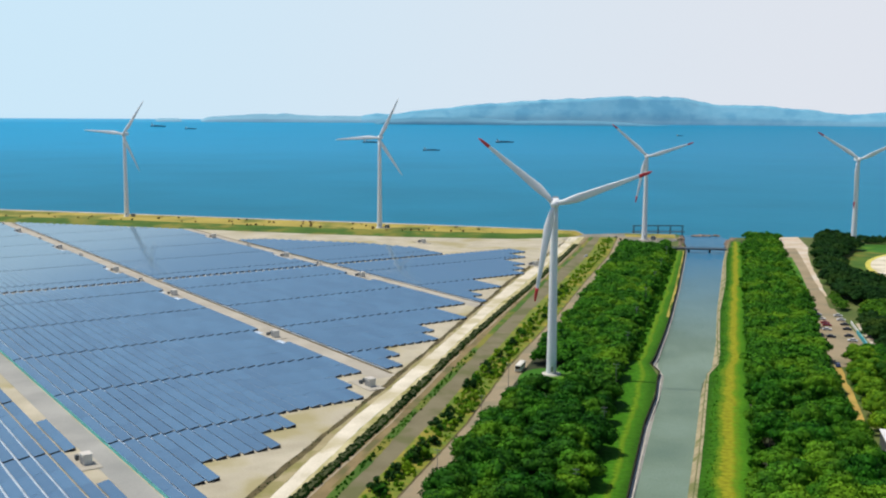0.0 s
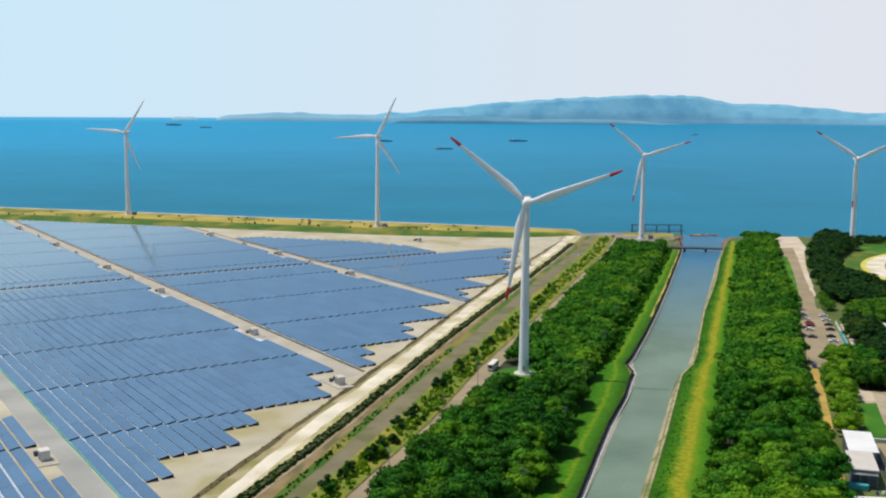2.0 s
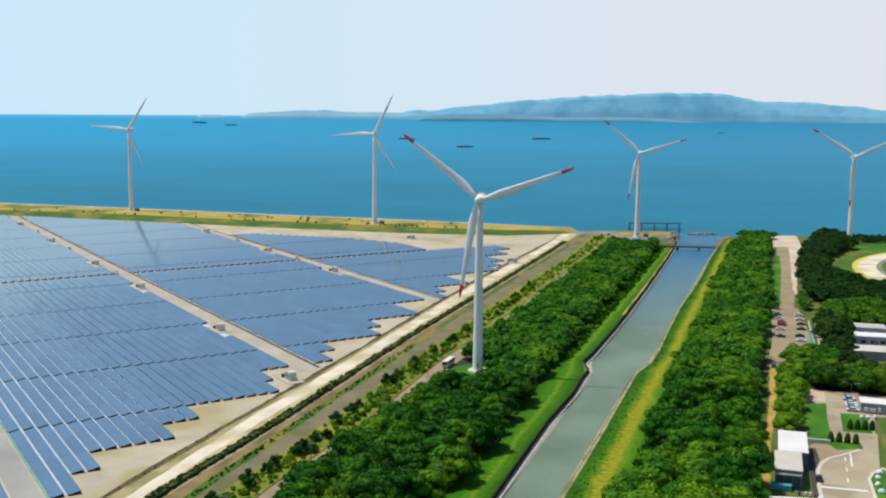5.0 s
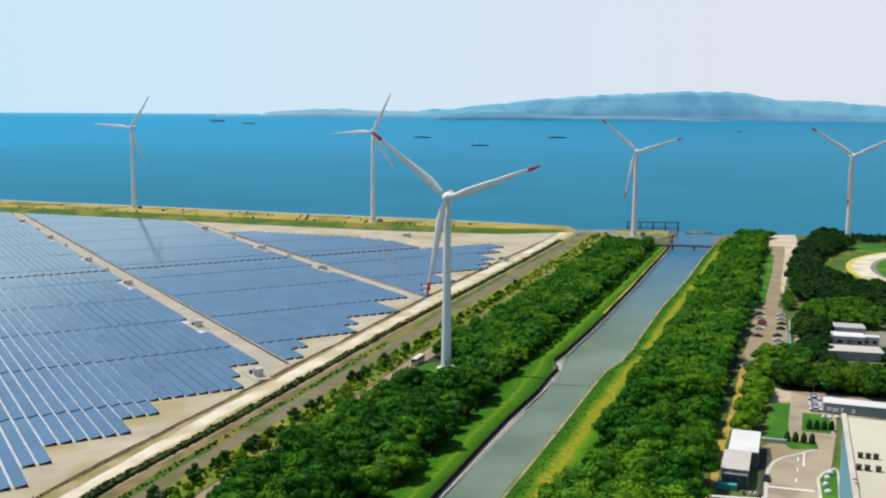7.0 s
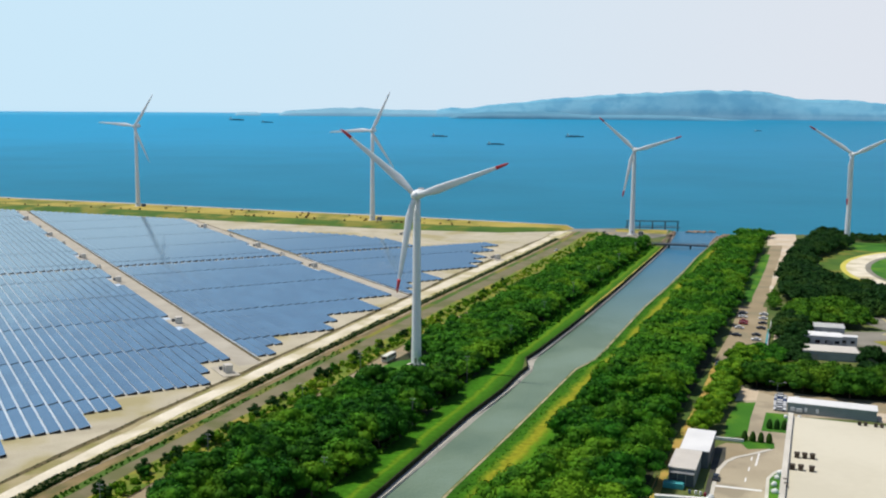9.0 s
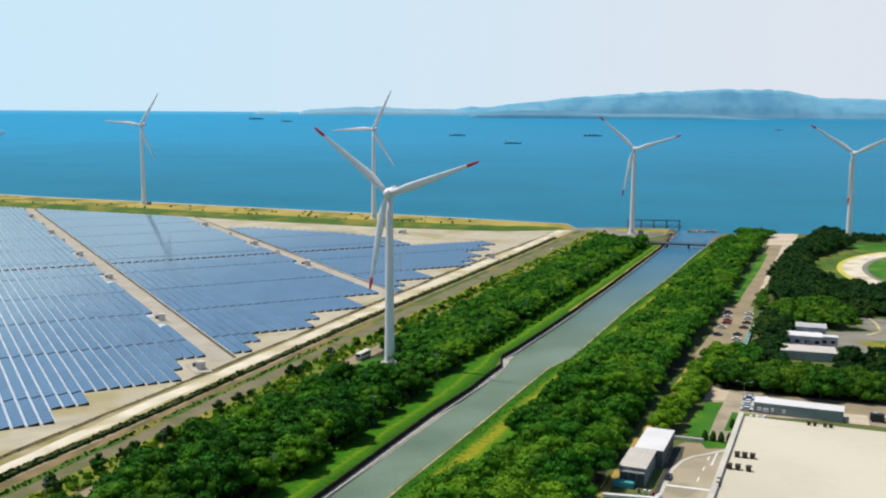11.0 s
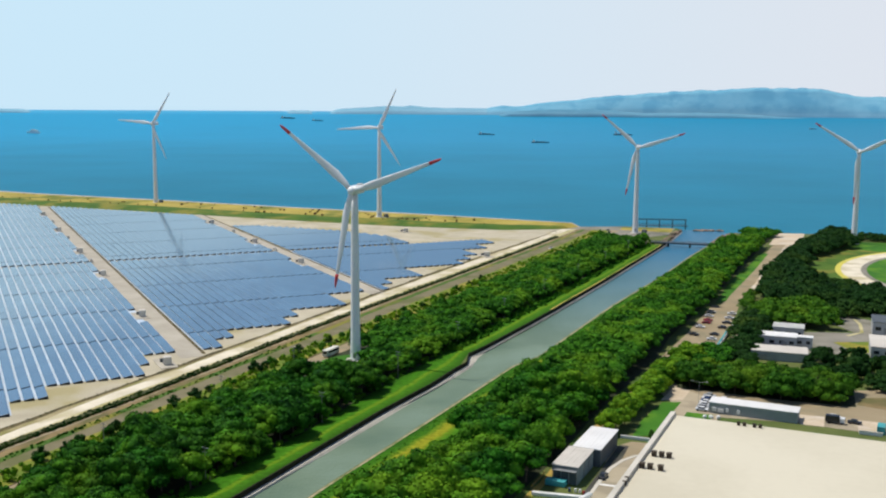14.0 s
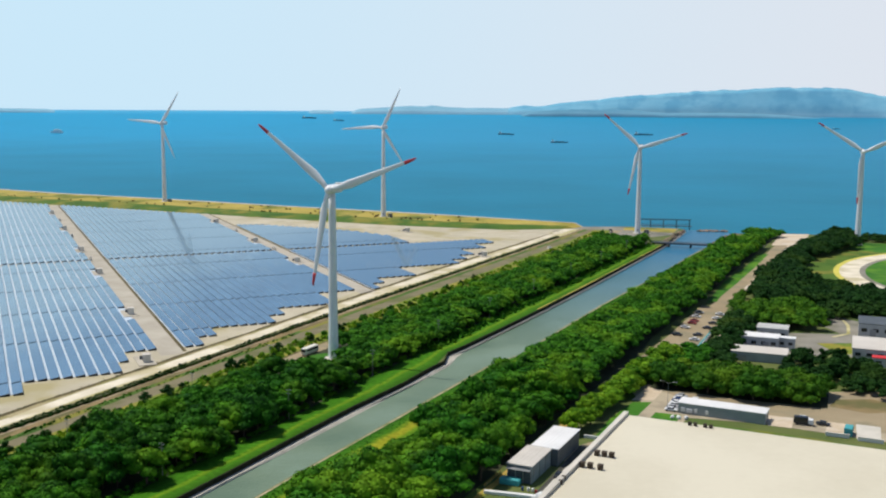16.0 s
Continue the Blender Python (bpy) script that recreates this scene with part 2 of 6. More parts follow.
M = dict(
    bandwest=band_material("mown_grass_strip", [(0.0, (0.02, 0.085, 0.003)), (0.3, (0.035, 0.135, 0.004)), (0.5, (0.045, 0.155, 0.006)), (0.62, (0.11, 0.205, 0.008)), (0.74, (0.045, 0.145, 0.006)), (1.0, (0.025, 0.09, 0.004))]),
    bandeast=band_material("canal_bank_grass", [(0.0, (0.022, 0.085, 0.004)), (0.25, (0.04, 0.135, 0.005)), (0.37, (0.11, 0.18, 0.008)), (0.46, (0.22, 0.23, 0.013)), (0.58, (0.235, 0.24, 0.013)), (0.70, (0.10, 0.20, 0.008)), (0.8, (0.055, 0.17, 0.006)), (1.0, (0.028, 0.105, 0.004))]),
    soil=material("dry_grass_ground", (0.06, 0.095, 0.018), (0.13, 0.145, 0.04), scale=0.05, third=(0.05, 0.11, 0.012)),
    yard=material("pale_gravel_yard", (0.36, 0.318, 0.228), (0.52, 0.465, 0.35), scale=0.06, fine=2.0, third=(0.34, 0.295, 0.155), patch=0.03),
    aisle=material("beige_gravel", (0.335, 0.30, 0.24), (0.44, 0.40, 0.33), scale=0.08),
    grey=material("grey_gravel", (0.26, 0.26, 0.24), (0.36, 0.35, 0.32), scale=0.05),
    white=material("white_gravel", (0.54, 0.48, 0.36), (0.73, 0.66, 0.53), scale=0.07, fine=1.2, third=(0.46, 0.40, 0.25), patch=0.05),
    ditch=material("weedy_ditch", (0.055, 0.045, 0.018), (0.13, 0.10, 0.04), scale=0.15),
    dirt=material("brown_dirt", (0.165, 0.115, 0.050), (0.26, 0.185, 0.085), scale=0.1, third=(0.15, 0.13, 0.035), patch=0.07),
    asphalt=material("worn_brown_asphalt", (0.145, 0.125, 0.066), (0.205, 0.178, 0.105), scale=0.08, bump=0.1, third=(0.12, 0.12, 0.045), patch=0.05),
    shoulder=material("orange_brown_earth", (0.165, 0.12, 0.052), (0.26, 0.19, 0.088), scale=0.1, third=(0.12, 0.11, 0.04), patch=0.06),
    tarmac=material("grey_worn_tarmac", (0.185, 0.172, 0.14), (0.265, 0.245, 0.205), scale=0.08, third=(0.16, 0.155, 0.11), patch=0.05),
    tan=material("tan_road", (0.255, 0.20, 0.118), (0.335, 0.268, 0.17), scale=0.05, bump=0.1, third=(0.235, 0.20, 0.125), patch=0.06),
    sand=material("pinkish_sand", (0.44, 0.35, 0.24), (0.58, 0.48, 0.36), scale=0.09, fine=0.8, third=(0.56, 0.50, 0.42), patch=0.06),
    slate=material("slate_blue_wall", (0.13, 0.165, 0.18), (0.19, 0.23, 0.245), scale=0.2, rough=0.6),
    # tarmac darkened by colour to carry the shadow beside the sheds
    darktar=material("shadow_dark_worn_tarmac", (0.035, 0.034, 0.03), (0.08, 0.075, 0.065), scale=0.15, third=(0.06, 0.07, 0.035), patch=0.1),
    wallgrey=material("blue_grey_cladding", (0.25, 0.28, 0.28), (0.33, 0.36, 0.36), scale=0.2, rough=0.6),
    rim=material("yellow_grass_rim", (0.46, 0.41, 0.06), (0.60, 0.53, 0.11), scale=0.06),
    verge=material("yellow_green_verge", (0.075, 0.15, 0.012), (0.20, 0.21, 0.022), scale=0.16, third=(0.27, 0.225, 0.03), patch=0.09),
    lawn=material("bright_lawn", (0.022, 0.11, 0.003), (0.05, 0.17, 0.006), scale=0.06, third=(0.08, 0.20, 0.007), patch=0.05),
    hedge=material("dark_hedge_leaves", (0.03, 0.04, 0.012), (0.075, 0.085, 0.025), scale=0.8, fine=4.0, bump=1.0),
    palegrass=material("pale_dry_grass", (0.36, 0.32, 0.15), (0.54, 0.48, 0.27), scale=0.08, third=(0.28, 0.26, 0.085), patch=0.06),
    brownverge=material("dry_brown_verge", (0.27, 0.225, 0.11), (0.40, 0.335, 0.19), scale=0.1, third=(0.22, 0.20, 0.065), patch=0.07),
    cabin=material("cream_cabin_paint", (0.58, 0.55, 0.47), (0.70, 0.67, 0.59), scale=0.4, rough=0.6),
    yardtar=material("pale_worn_tarmac", (0.325, 0.27, 0.185), (0.42, 0.355, 0.25), scale=0.05, third=(0.28, 0.235, 0.165), patch=0.07),
    fieldgravel=material("whitish_gravel", (0.41, 0.485, 0.575), (0.51, 0.595, 0.695), scale=0.1),
    orange=material("ochre_dirt_path", (0.33, 0.22, 0.05), (0.46, 0.31, 0.08), scale=0.08, third=(0.22, 0.22, 0.03), patch=0.09),
    drygrass=material("dry_yellow_grass", (0.28, 0.225, 0.035), (0.43, 0.335, 0.075), scale=0.03, third=(0.13, 0.15, 0.018), patch=0.025),
    slope=material("green_slope", (0.03, 0.09, 0.006), (0.08, 0.145, 0.011), scale=0.04, third=(0.19, 0.18, 0.025), patch=0.03),
    # floor colour that already holds the shade of the trees above
    woodfloor=material("shade_dark_forest_floor", (0.02, 0.03, 0.012), (0.045, 0.05, 0.02), scale=0.3),
    concrete=material("pale_concrete", (0.45, 0.42, 0.36), (0.6, 0.56, 0.49), scale=0.1, rough=0.85),
    apron=material("tan_stone_apron", (0.27, 0.225, 0.13), (0.42, 0.35, 0.22), scale=0.35, fine=1.5, third=(0.16, 0.17, 0.06), patch=0.12),
    ledge=material("pale_grey_ledge", (0.40, 0.37, 0.31), (0.54, 0.50, 0.43), scale=0.25, fine=1.5),
    darkwall=material("dark_weathered_wall", (0.030, 0.022, 0.014), (0.072, 0.052, 0.035), scale=0.3, rough=0.8),
    # canal wall: its shaded face and dark plants put into one near black
    shadewall=material("shade_dark_wall", (0.014, 0.016, 0.008), (0.040, 0.038, 0.022), scale=0.3, rough=0.9, spec=0.1),
    rock=material("brown_rock", (0.16, 0.11, 0.08), (0.34, 0.25, 0.18), scale=0.2, bump=0.6),
    whitepaint=material("white_turbine_paint", (0.74, 0.75, 0.76), (0.82, 0.82, 0.82), rough=0.45, scale=0.05, fine=0.6, bump=0.02, spec=0.4),
    redpaint=material("red_paint", (0.5, 0.03, 0.035), (0.62, 0.05, 0.05), rough=0.5, bump=0.0),
    greymetal=material("grey_metal", (0.22, 0.23, 0.24), (0.34, 0.34, 0.34), rough=0.5, metal=0.4, bump=0.05),
    galv=material("galvanised_steel", (0.18, 0.19, 0.2), (0.28, 0.29, 0.3), rough=0.5, metal=0.6, bump=0.0),
    roof=material("cream_membrane_roof", (0.52, 0.475, 0.365), (0.585, 0.54, 0.425), scale=0.03, fine=0.5, rough=0.8, bump=0.05, fine_mix=0.2),
    roofwhite=material("white_metal_roof", (0.63, 0.62, 0.61), (0.73, 0.72, 0.71), scale=0.1, rough=0.6, bump=0.05),
    roofbeige=material("beige_metal_roof", (0.50, 0.46, 0.41), (0.6, 0.56, 0.5), scale=0.1, rough=0.65, bump=0.05),
    wallblue=material("pale_cyan_cladding", (0.42, 0.66, 0.74), (0.5, 0.74, 0.8), scale=0.1, rough=0.6, bump=0.03),
    walldark=material("dark_grey_wall", (0.06, 0.075, 0.085), (0.1, 0.115, 0.13), scale=0.2, rough=0.6),
    wallpale=material("pale_grey_wall", (0.38, 0.38, 0.37), (0.5, 0.5, 0.48), scale=0.2, rough=0.75),
    # tyres, and the added sheets that paint shade below the panel row ends
    dark=material("black_rubber_and_shade", (0.012, 0.012, 0.013), (0.03, 0.03, 0.032), rough=0.8, bump=0.0),
    teal=material("teal_sheet", (0.04, 0.25, 0.28), (0.07, 0.36, 0.38), rough=0.6),
    cyanfence=material("turquoise_fence", (0.12, 0.55, 0.48), (0.2, 0.65, 0.56), rough=0.6, bump=0.0),
    bark=material("grey_brown_bark", (0.07, 0.05, 0.035), (0.14, 0.10, 0.07), scale=1.0),
    wood=material("grey_pole", (0.2, 0.19, 0.17), (0.3, 0.28, 0.26), scale=0.5),
    marking=material("white_road_paint", (0.6, 0.58, 0.55), (0.75, 0.73, 0.7), scale=0.5),
    # hills, islands and coast: the distance haze is painted into these blue base colours
    haze=material("haze_tinted_hill", (0.125, 0.325, 0.46), (0.175, 0.38, 0.51), rough=1.0, scale=0.006, fine=0.03, bump=0.0, spec=0.0, third=(0.11, 0.30, 0.44), patch=0.010),
    hazefar=material("haze_tinted_island", (0.15, 0.31, 0.42), (0.19, 0.36, 0.47), rough=1.0, scale=0.004, fine=0.02, bump=0.0, spec=0.0),
    hazedark=material("haze_tinted_coast", (0.075, 0.225, 0.33), (0.105, 0.26, 0.37), rough=1.0, scale=0.006, fine=0.03, bump=0.0, spec=0.0),
    hull=material("dark_hull", (0.05, 0.08, 0.11), (0.09, 0.12, 0.15), rough=0.6, bump=0.0),
    # tints: the far haze over the sea, put into its colour
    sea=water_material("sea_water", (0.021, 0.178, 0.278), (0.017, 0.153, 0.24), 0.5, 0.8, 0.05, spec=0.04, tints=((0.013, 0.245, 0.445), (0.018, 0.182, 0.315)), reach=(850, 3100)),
    # tints: blue sky reflected in the far canal, painted as base colour
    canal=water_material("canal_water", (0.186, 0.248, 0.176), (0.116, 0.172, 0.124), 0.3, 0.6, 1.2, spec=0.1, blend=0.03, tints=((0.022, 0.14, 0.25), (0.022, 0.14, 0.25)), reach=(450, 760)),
    leaf=leaf_material("broad_leaves", (0.005, 0.046, 0.003), (0.063, 0.238, 0.011), (0.135, 0.288, 0.011)),
    leafyellow=leaf_material("yellow_green_leaves", (0.035, 0.145, 0.006), (0.20, 0.365, 0.016), (0.28, 0.40, 0.016), hue=0.006),
    # lighter leaf copy: sun on the grove's crowns put into the colour
    leafgrove=leaf_material("broad_sunlit_leaves", (0.022, 0.085, 0.004), (0.12, 0.26, 0.012), (0.19, 0.30, 0.013)),
    # darker copy of the broad leaves, with the wood's shade put into the colour
    leafshaded=leaf_material("shaded_broad_leaves", (0.004, 0.036, 0.003), (0.045, 0.18, 0.010), (0.09, 0.21, 0.010)),
    leafdark=leaf_material("dark_needles", (0.006, 0.030, 0.005), (0.027, 0.082, 0.012), (0.045, 0.092, 0.010)),
    leafbright=leaf_material("sunlit_leaves", (0.013, 0.064, 0.004), (0.068, 0.185, 0.010), (0.11, 0.215, 0.010)),
    solar=glass_panel_material(),
)
for key, col in dict(carwhite=(0.75, 0.75, 0.76), cardark=(0.02, 0.022, 0.03), carred=(0.3, 0.02, 0.03), carsilver=(0.4, 0.41, 0.43), carblue=(0.05, 0.08, 0.2)).items():
    M[key] = material("paint_" + key[3:], tuple(c * 0.93 for c in col), col, rough=0.25, bump=0.0, spec=0.6)
M["glass"] = material("car_glass", (0.012, 0.016, 0.02), (0.02, 0.025, 0.03), rough=0.08, bump=0.0, spec=0.6)


# ---- mesh helpers ----
def finish(bm, name, mat):
    me = bpy.data.meshes.new(name)
    bm.to_mesh(me)
    bm.free()
    me.materials.append(mat)
    return me


def part(name, bm, mat, parent, label="", at=None):
    """Links a bmesh (or ready mesh) as one mesh object under a thing or a part."""
    ob = new(name, finish(bm, name, mat) if isinstance(bm, bmesh.types.BMesh) else bm)
    ob.parent = parent
    if at is not None:
        ob.matrix_basis = at
    if label:
        ob["label"] = label
    return ob


def thing(name, label, category, at=Matrix(), group="", kind=""):
    ob = new(name)
    ob.matrix_basis = at
    return tagged(ob, label, category, group, kind)


def box(bm, x, y, z, sx, sy, sz, rz=0.0, rx=0.0, ry=0.0, bevel=0.0):
    """A box with its middle at x, y, z."""
    m = Matrix.LocRotScale((x, y, z), Euler((radians(rx), radians(ry), radians(rz))), (sx, sy, sz))
    r = bmesh.ops.create_cube(bm, size=1.0, matrix=m)
    if bevel:
        edges = list({e for v in r["verts"] for e in v.link_edges})
        bmesh.ops.bevel(bm, geom=edges, offset=bevel, segments=1, affect="EDGES")
    return bm


def rod(bm, a, b, r0, r1=None, seg=8):
    a, b = Vector(a), Vector(b)
    d = b - a
    m = Matrix.Translation((a + b) / 2) @ d.to_track_quat("Z", "Y").to_matrix().to_4x4()
    bmesh.ops.create_cone(bm, cap_ends=True, segments=seg, radius1=r0, radius2=r0 if r1 is None else r1, depth=d.length, matrix=m)
    return bm


def slab(name, pts, z0, z1, mat, label, category="ground"):
    """A piece of ground: an outline raised from z0 to z1."""
    bm = bmesh.new()
    vs = [bm.verts.new((x, y, z1)) for x, y in pts]
    f = bm.faces.new(vs)
    if f.normal.z < 0 or sum((pts[i - 1][0] * pts[i][1] - pts[i][0] * pts[i - 1][1]) for i in range(len(pts))) < 0:
        f.normal_flip()
    r = bmesh.ops.extrude_face_region(bm, geom=[f])
    bmesh.ops.translate(bm, verts=[e for e in r["geom"] if isinstance(e, bmesh.types.BMVert)], vec=(0, 0, z0 - z1))
    bmesh.ops.triangulate(bm, faces=[g for g in bm.faces if len(g.verts) > 4])
    bmesh.ops.recalc_face_normals(bm, faces=bm.faces)
    return tagged(new(name, finish(bm, name, mat)), label, category, kind="structure")


def ragged(line, amp, seed):
    """The same line with an uneven edge."""
    out = []
    for (x0, y0), (x1, y1) in zip(line, line[1:]):
        n = max(1, int(math.hypot(x1 - x0, y1 - y0) / 4)) if y0 > 100 else 1
        for k in range(n):
            x, y = x0 + (x1 - x0) * k / n, y0 + (y1 - y0) * k / n
            out.append((x + amp * (noise.noise(Vector((y * 0.06, seed, 0))) * 1.4 + noise.noise(Vector((y * 0.3, seed, 5))) * 0.7), y))
    return out + [line[-1]]


def ribbon(name, left, right, z, mat, label, category="road", depth=0.4, rough=0.0):
    if rough:
        left, right = ragged(left, rough, len(name) * 3.1), ragged(right, rough, len(name) * 7.7)
    return slab(name, list(left) + list(reversed(right)), z - depth, z, mat, label, category)


def loft(name, lines, mat, label, category="ground"):
    """A sheet through several lines of (x, y, z) with the same number of points."""
    bm = bmesh.new()
    rows = [[bm.verts.new(p) for p in line] for line in lines]
    for a, b in zip(rows, rows[1:]):
        for i in range(len(a) - 1):
            bm.faces.new((a[i], a[i + 1], b[i + 1], b[i]))
    bmesh.ops.recalc_face_normals(bm, faces=bm.faces)
    if sum(f.normal.z for f in bm.faces) < 0:
        bmesh.ops.reverse_faces(bm, faces=bm.faces)
    return tagged(new(name, finish(bm, name, mat)), label, category, kind="structure")


def grass_band(name, left, right, z, mat, label):
    """A strip of ground between two lines, gently domed, with its width as texture coordinate."""
    bm = bmesh.new()
    layer = bm.loops.layers.uv.new("across")
    rows = []
    for (x0, y0), (x1, y1) in zip(left, right):
        rows.append([(bm.verts.new((x0 + (x1 - x0) * f, y0 + (y1 - y0) * f, z + 0.25 * math.sin(math.pi * f))), f) for f in (0, 0.2, 0.4, 0.6, 0.8, 1.0)])
    for a, b in zip(rows, rows[1:]):
        for i in range(5):
            quad = (a[i], a[i + 1], b[i + 1], b[i])
            face = bm.faces.new([v for v, f in quad])
            for lp, (v, f) in zip(face.loops, quad):
                lp[layer].uv = (f, v.co.y * 0.01)
            face.normal_update()
            if face.normal.z < 0:
                face.normal_flip()
    return tagged(new(name, finish(bm, name, mat)), label, "ground", kind="structure")


def shift(line, dx, dy=0.0):
    return [(x + dx, y + dy) for x, y in line]


def at_y(line, y):
    """The x of a line of points at y, carried on past its ends."""
    for (x0, y0), (x1, y1) in zip(line, line[1:]):
        if y <= y1:
            break
    return x0 + (x1 - x0) * (y - y0) / (y1 - y0)


def cut(line, ys):
    return [(at_y(line, y), y) for y in ys]


def inside(x, y, poly):
    hit = False
    for (x0, y0), (x1, y1) in zip(poly, poly[1:] + poly[:1]):
        if (y0 > y) != (y1 > y) and x < x0 + (x1 - x0) * (y - y0) / (y1 - y0):
            hit = not hit
    return hit


def mesh_np(name, verts, quads, mat, flat=False):
    me = bpy.data.meshes.new(name)
    verts, quads = np.asarray(verts, np.float32), np.asarray(quads, np.int32)
    k = quads.shape[1]
    me.vertices.add(len(verts))
    me.vertices.foreach_set("co", verts.ravel())
    me.loops.add(quads.size)
    me.loops.foreach_set("vertex_index", quads.ravel())
    me.polygons.add(len(quads))
    me.polygons.foreach_set("loop_start", np.arange(0, quads.size, k, dtype=np.int32))
    me.update(calc_edges=True)
    if flat:
        me.shade_flat()
    me.materials.append(mat)
    return me


# ---- lines of the plan (x, y) ----
WALL = [(-440, -1500), (19, 150), (51, 268), (61, 306), (69, 336), (80, 371), (86, 396), (89, 406), (88, 420), (93, 434), (107, 481), (119, 523), (143, 611), (175, 733), (186, 775), (193, 805), (208, 886)]
WATER_L = [(-435, -1500), (24, 156), (55, 274), (66, 312), (84, 378), (92, 406), (93, 425), (97, 440), (111, 494), (125, 549), (153, 644), (178, 740), (190, 785), (196, 810), (211, 888)]
WATER_R = [(-420, -1500), (38, 156), (68, 274), (79, 312), (88, 342), (98, 379), (103, 395), (110, 413), (118, 433), (127, 464), (150, 549), (177, 645), (205, 740), (218, 782), (225, 808), (246, 872)]
WATER_L = [(x * 0.65 + wx * 0.35, y) for (x, y), wx in ((p, next((a[0] + (b[0] - a[0]) * (p[1] - a[1]) / (b[1] - a[1]) for a, b in zip(WALL, WALL[1:]) if a[1] <= p[1] <= b[1]), p[0])) for p in WATER_L)]
BANK_R = [(-418.7, -1500), (39.3, 156), (69.3, 269), (81.3, 310), (98.3, 371), (107.3, 403), (117.3, 423), (129.3, 469), (148.3, 539), (177.3, 633), (205.3, 735), (219.3, 780), (226.3, 806), (246.3, 868)]
WATER_R = [(x * 0.6 + at * 0.4, y) for (x, y), at in ((p, next((a[0] + (b[0] - a[0]) * (p[1] - a[1]) / (b[1] - a[1]) for a, b in zip(BANK_R, BANK_R[1:]) if a[1] <= p[1] <= b[1]), p[0])) for p in WATER_R)]
Y9 = [150, 266, 334, 411, 465, 535, 628, 759, 868]
DITCH = list(zip([-78, -52.4, -34.9, -14.4, -0.7, 17.0, 41, 78.5, 112], Y9))
WHITE_L = list(zip([-73.5, -48.5, -33.5, -13.2, 0.6, 18, 42, 80, 107], Y9))
WHITE_R = list(zip([-68, -42.2, -25.6, -4.6, 8.6, 26.4, 52, 87.6, 117], Y9))
HEDGE = list(zip([-63.5, -39.0, -20.2, -1.2, 12.6, 31.8, 57.6, 93.0, 121], Y9))
MEDIAN = list(zip([-56, -29.6, -12.6, 6.6, 20.5, 38, 63, 100, 128], Y9))
ROAD_B_R = list(zip([-46, -21.8, -2.8, 16.4, 30.6, 48, 74.6, 111, 136], Y9))
STRIP_R = list(zip([-37, -12.0, 8.6, 27, 43, 63.5, 88.6, 125.5, 150], Y9))
ROAD_C_R = list(zip([-28, -3.8, 15, 34.4, 50.5, 71.5, 95, 131.5, 158], Y9))
WOOD_W_R = [(3, 150), (37, 267), (49, 306), (64, 371), (75.5, 414), (88.2, 468), (107.5, 538), (134.5, 632), (170.0, 760), (178.0, 800)]
WOOD_E_L = [(48, 150), (84, 269), (95, 307), (113, 372), (141, 469), (164, 550), (188, 634), (226, 766), (248, 850)]
WOOD_E_R = [(85, 150), (121, 269), (131, 303), (139, 337), (149, 372), (165, 425), (173, 468), (194, 540), (204, 575), (228, 668), (248, 740), (280, 855)]
ROAD_R_L = [(150, 380), (166, 425), (179, 468), (206, 554), (226, 629), (259, 756), (290, 872)]
ROAD_R_M = [(163, 380), (180, 425), (192, 468), (213, 556), (234, 629), (267, 756), (297, 872)]
SEA_LAND = [(-2600, 1640), (-560, 1000), (-420, 959), (-290, 928), (-193, 901), (-110, 879), (-31, 861), (60, 852), (105, 866), (112, 868)]
SEA_EDGE = [(-2600, 1760), (-600, 1098), (-459, 1050), (-318, 1015), (-154, 967), (-60, 944), (-13, 931), (60, 908), (117, 890), (124, 888)]

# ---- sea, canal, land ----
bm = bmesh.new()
# past 3 km the sheet is raised by shape, so its rim meets the horizon
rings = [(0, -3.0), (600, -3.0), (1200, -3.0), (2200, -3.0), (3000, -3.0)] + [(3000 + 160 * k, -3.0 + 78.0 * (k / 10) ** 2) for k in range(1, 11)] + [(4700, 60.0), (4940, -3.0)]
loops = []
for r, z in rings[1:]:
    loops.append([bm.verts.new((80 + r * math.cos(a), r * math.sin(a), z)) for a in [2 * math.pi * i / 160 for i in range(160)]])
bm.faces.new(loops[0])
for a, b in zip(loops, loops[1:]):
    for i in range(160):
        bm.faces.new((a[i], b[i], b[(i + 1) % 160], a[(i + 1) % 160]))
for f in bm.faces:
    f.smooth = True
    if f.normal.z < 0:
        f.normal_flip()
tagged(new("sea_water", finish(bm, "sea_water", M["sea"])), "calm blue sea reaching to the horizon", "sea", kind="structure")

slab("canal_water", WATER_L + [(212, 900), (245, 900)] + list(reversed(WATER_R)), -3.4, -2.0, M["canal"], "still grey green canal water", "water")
WEST = [(-2600, -1500)] + WALL + [(206, 894), (164, 899), (126, 888)] + list(reversed(SEA_EDGE[:-1]))
slab("ground_west", WEST, -3.3, 0.0, M["soil"], "flat reclaimed land with thin dry grass", "ground")
EAST = BANK_R + [(256, 871), (294, 878), (321, 874), (420, 866), (700, 850), (2600, 700), (2600, -1500)]
slab("ground_east", EAST, -3.3, 0.0, M["soil"], "flat land with grass beside the canal", "ground")

YC = [y for x, y in WALL]
loft("canal_apron_west", [[(x + 0.2, y, -1.2) for x, y in cut(WALL, YC)], [(x + 1.4, y, -1.35) for x, y in cut(WALL, YC)],
                          [(at_y(WATER_L, y) + 0.2, y, -2.2) for y in YC]], M["ledge"], "pale grey stone ledge sloping into the canal", "embankment")
YE = [y for x, y in BANK_R]
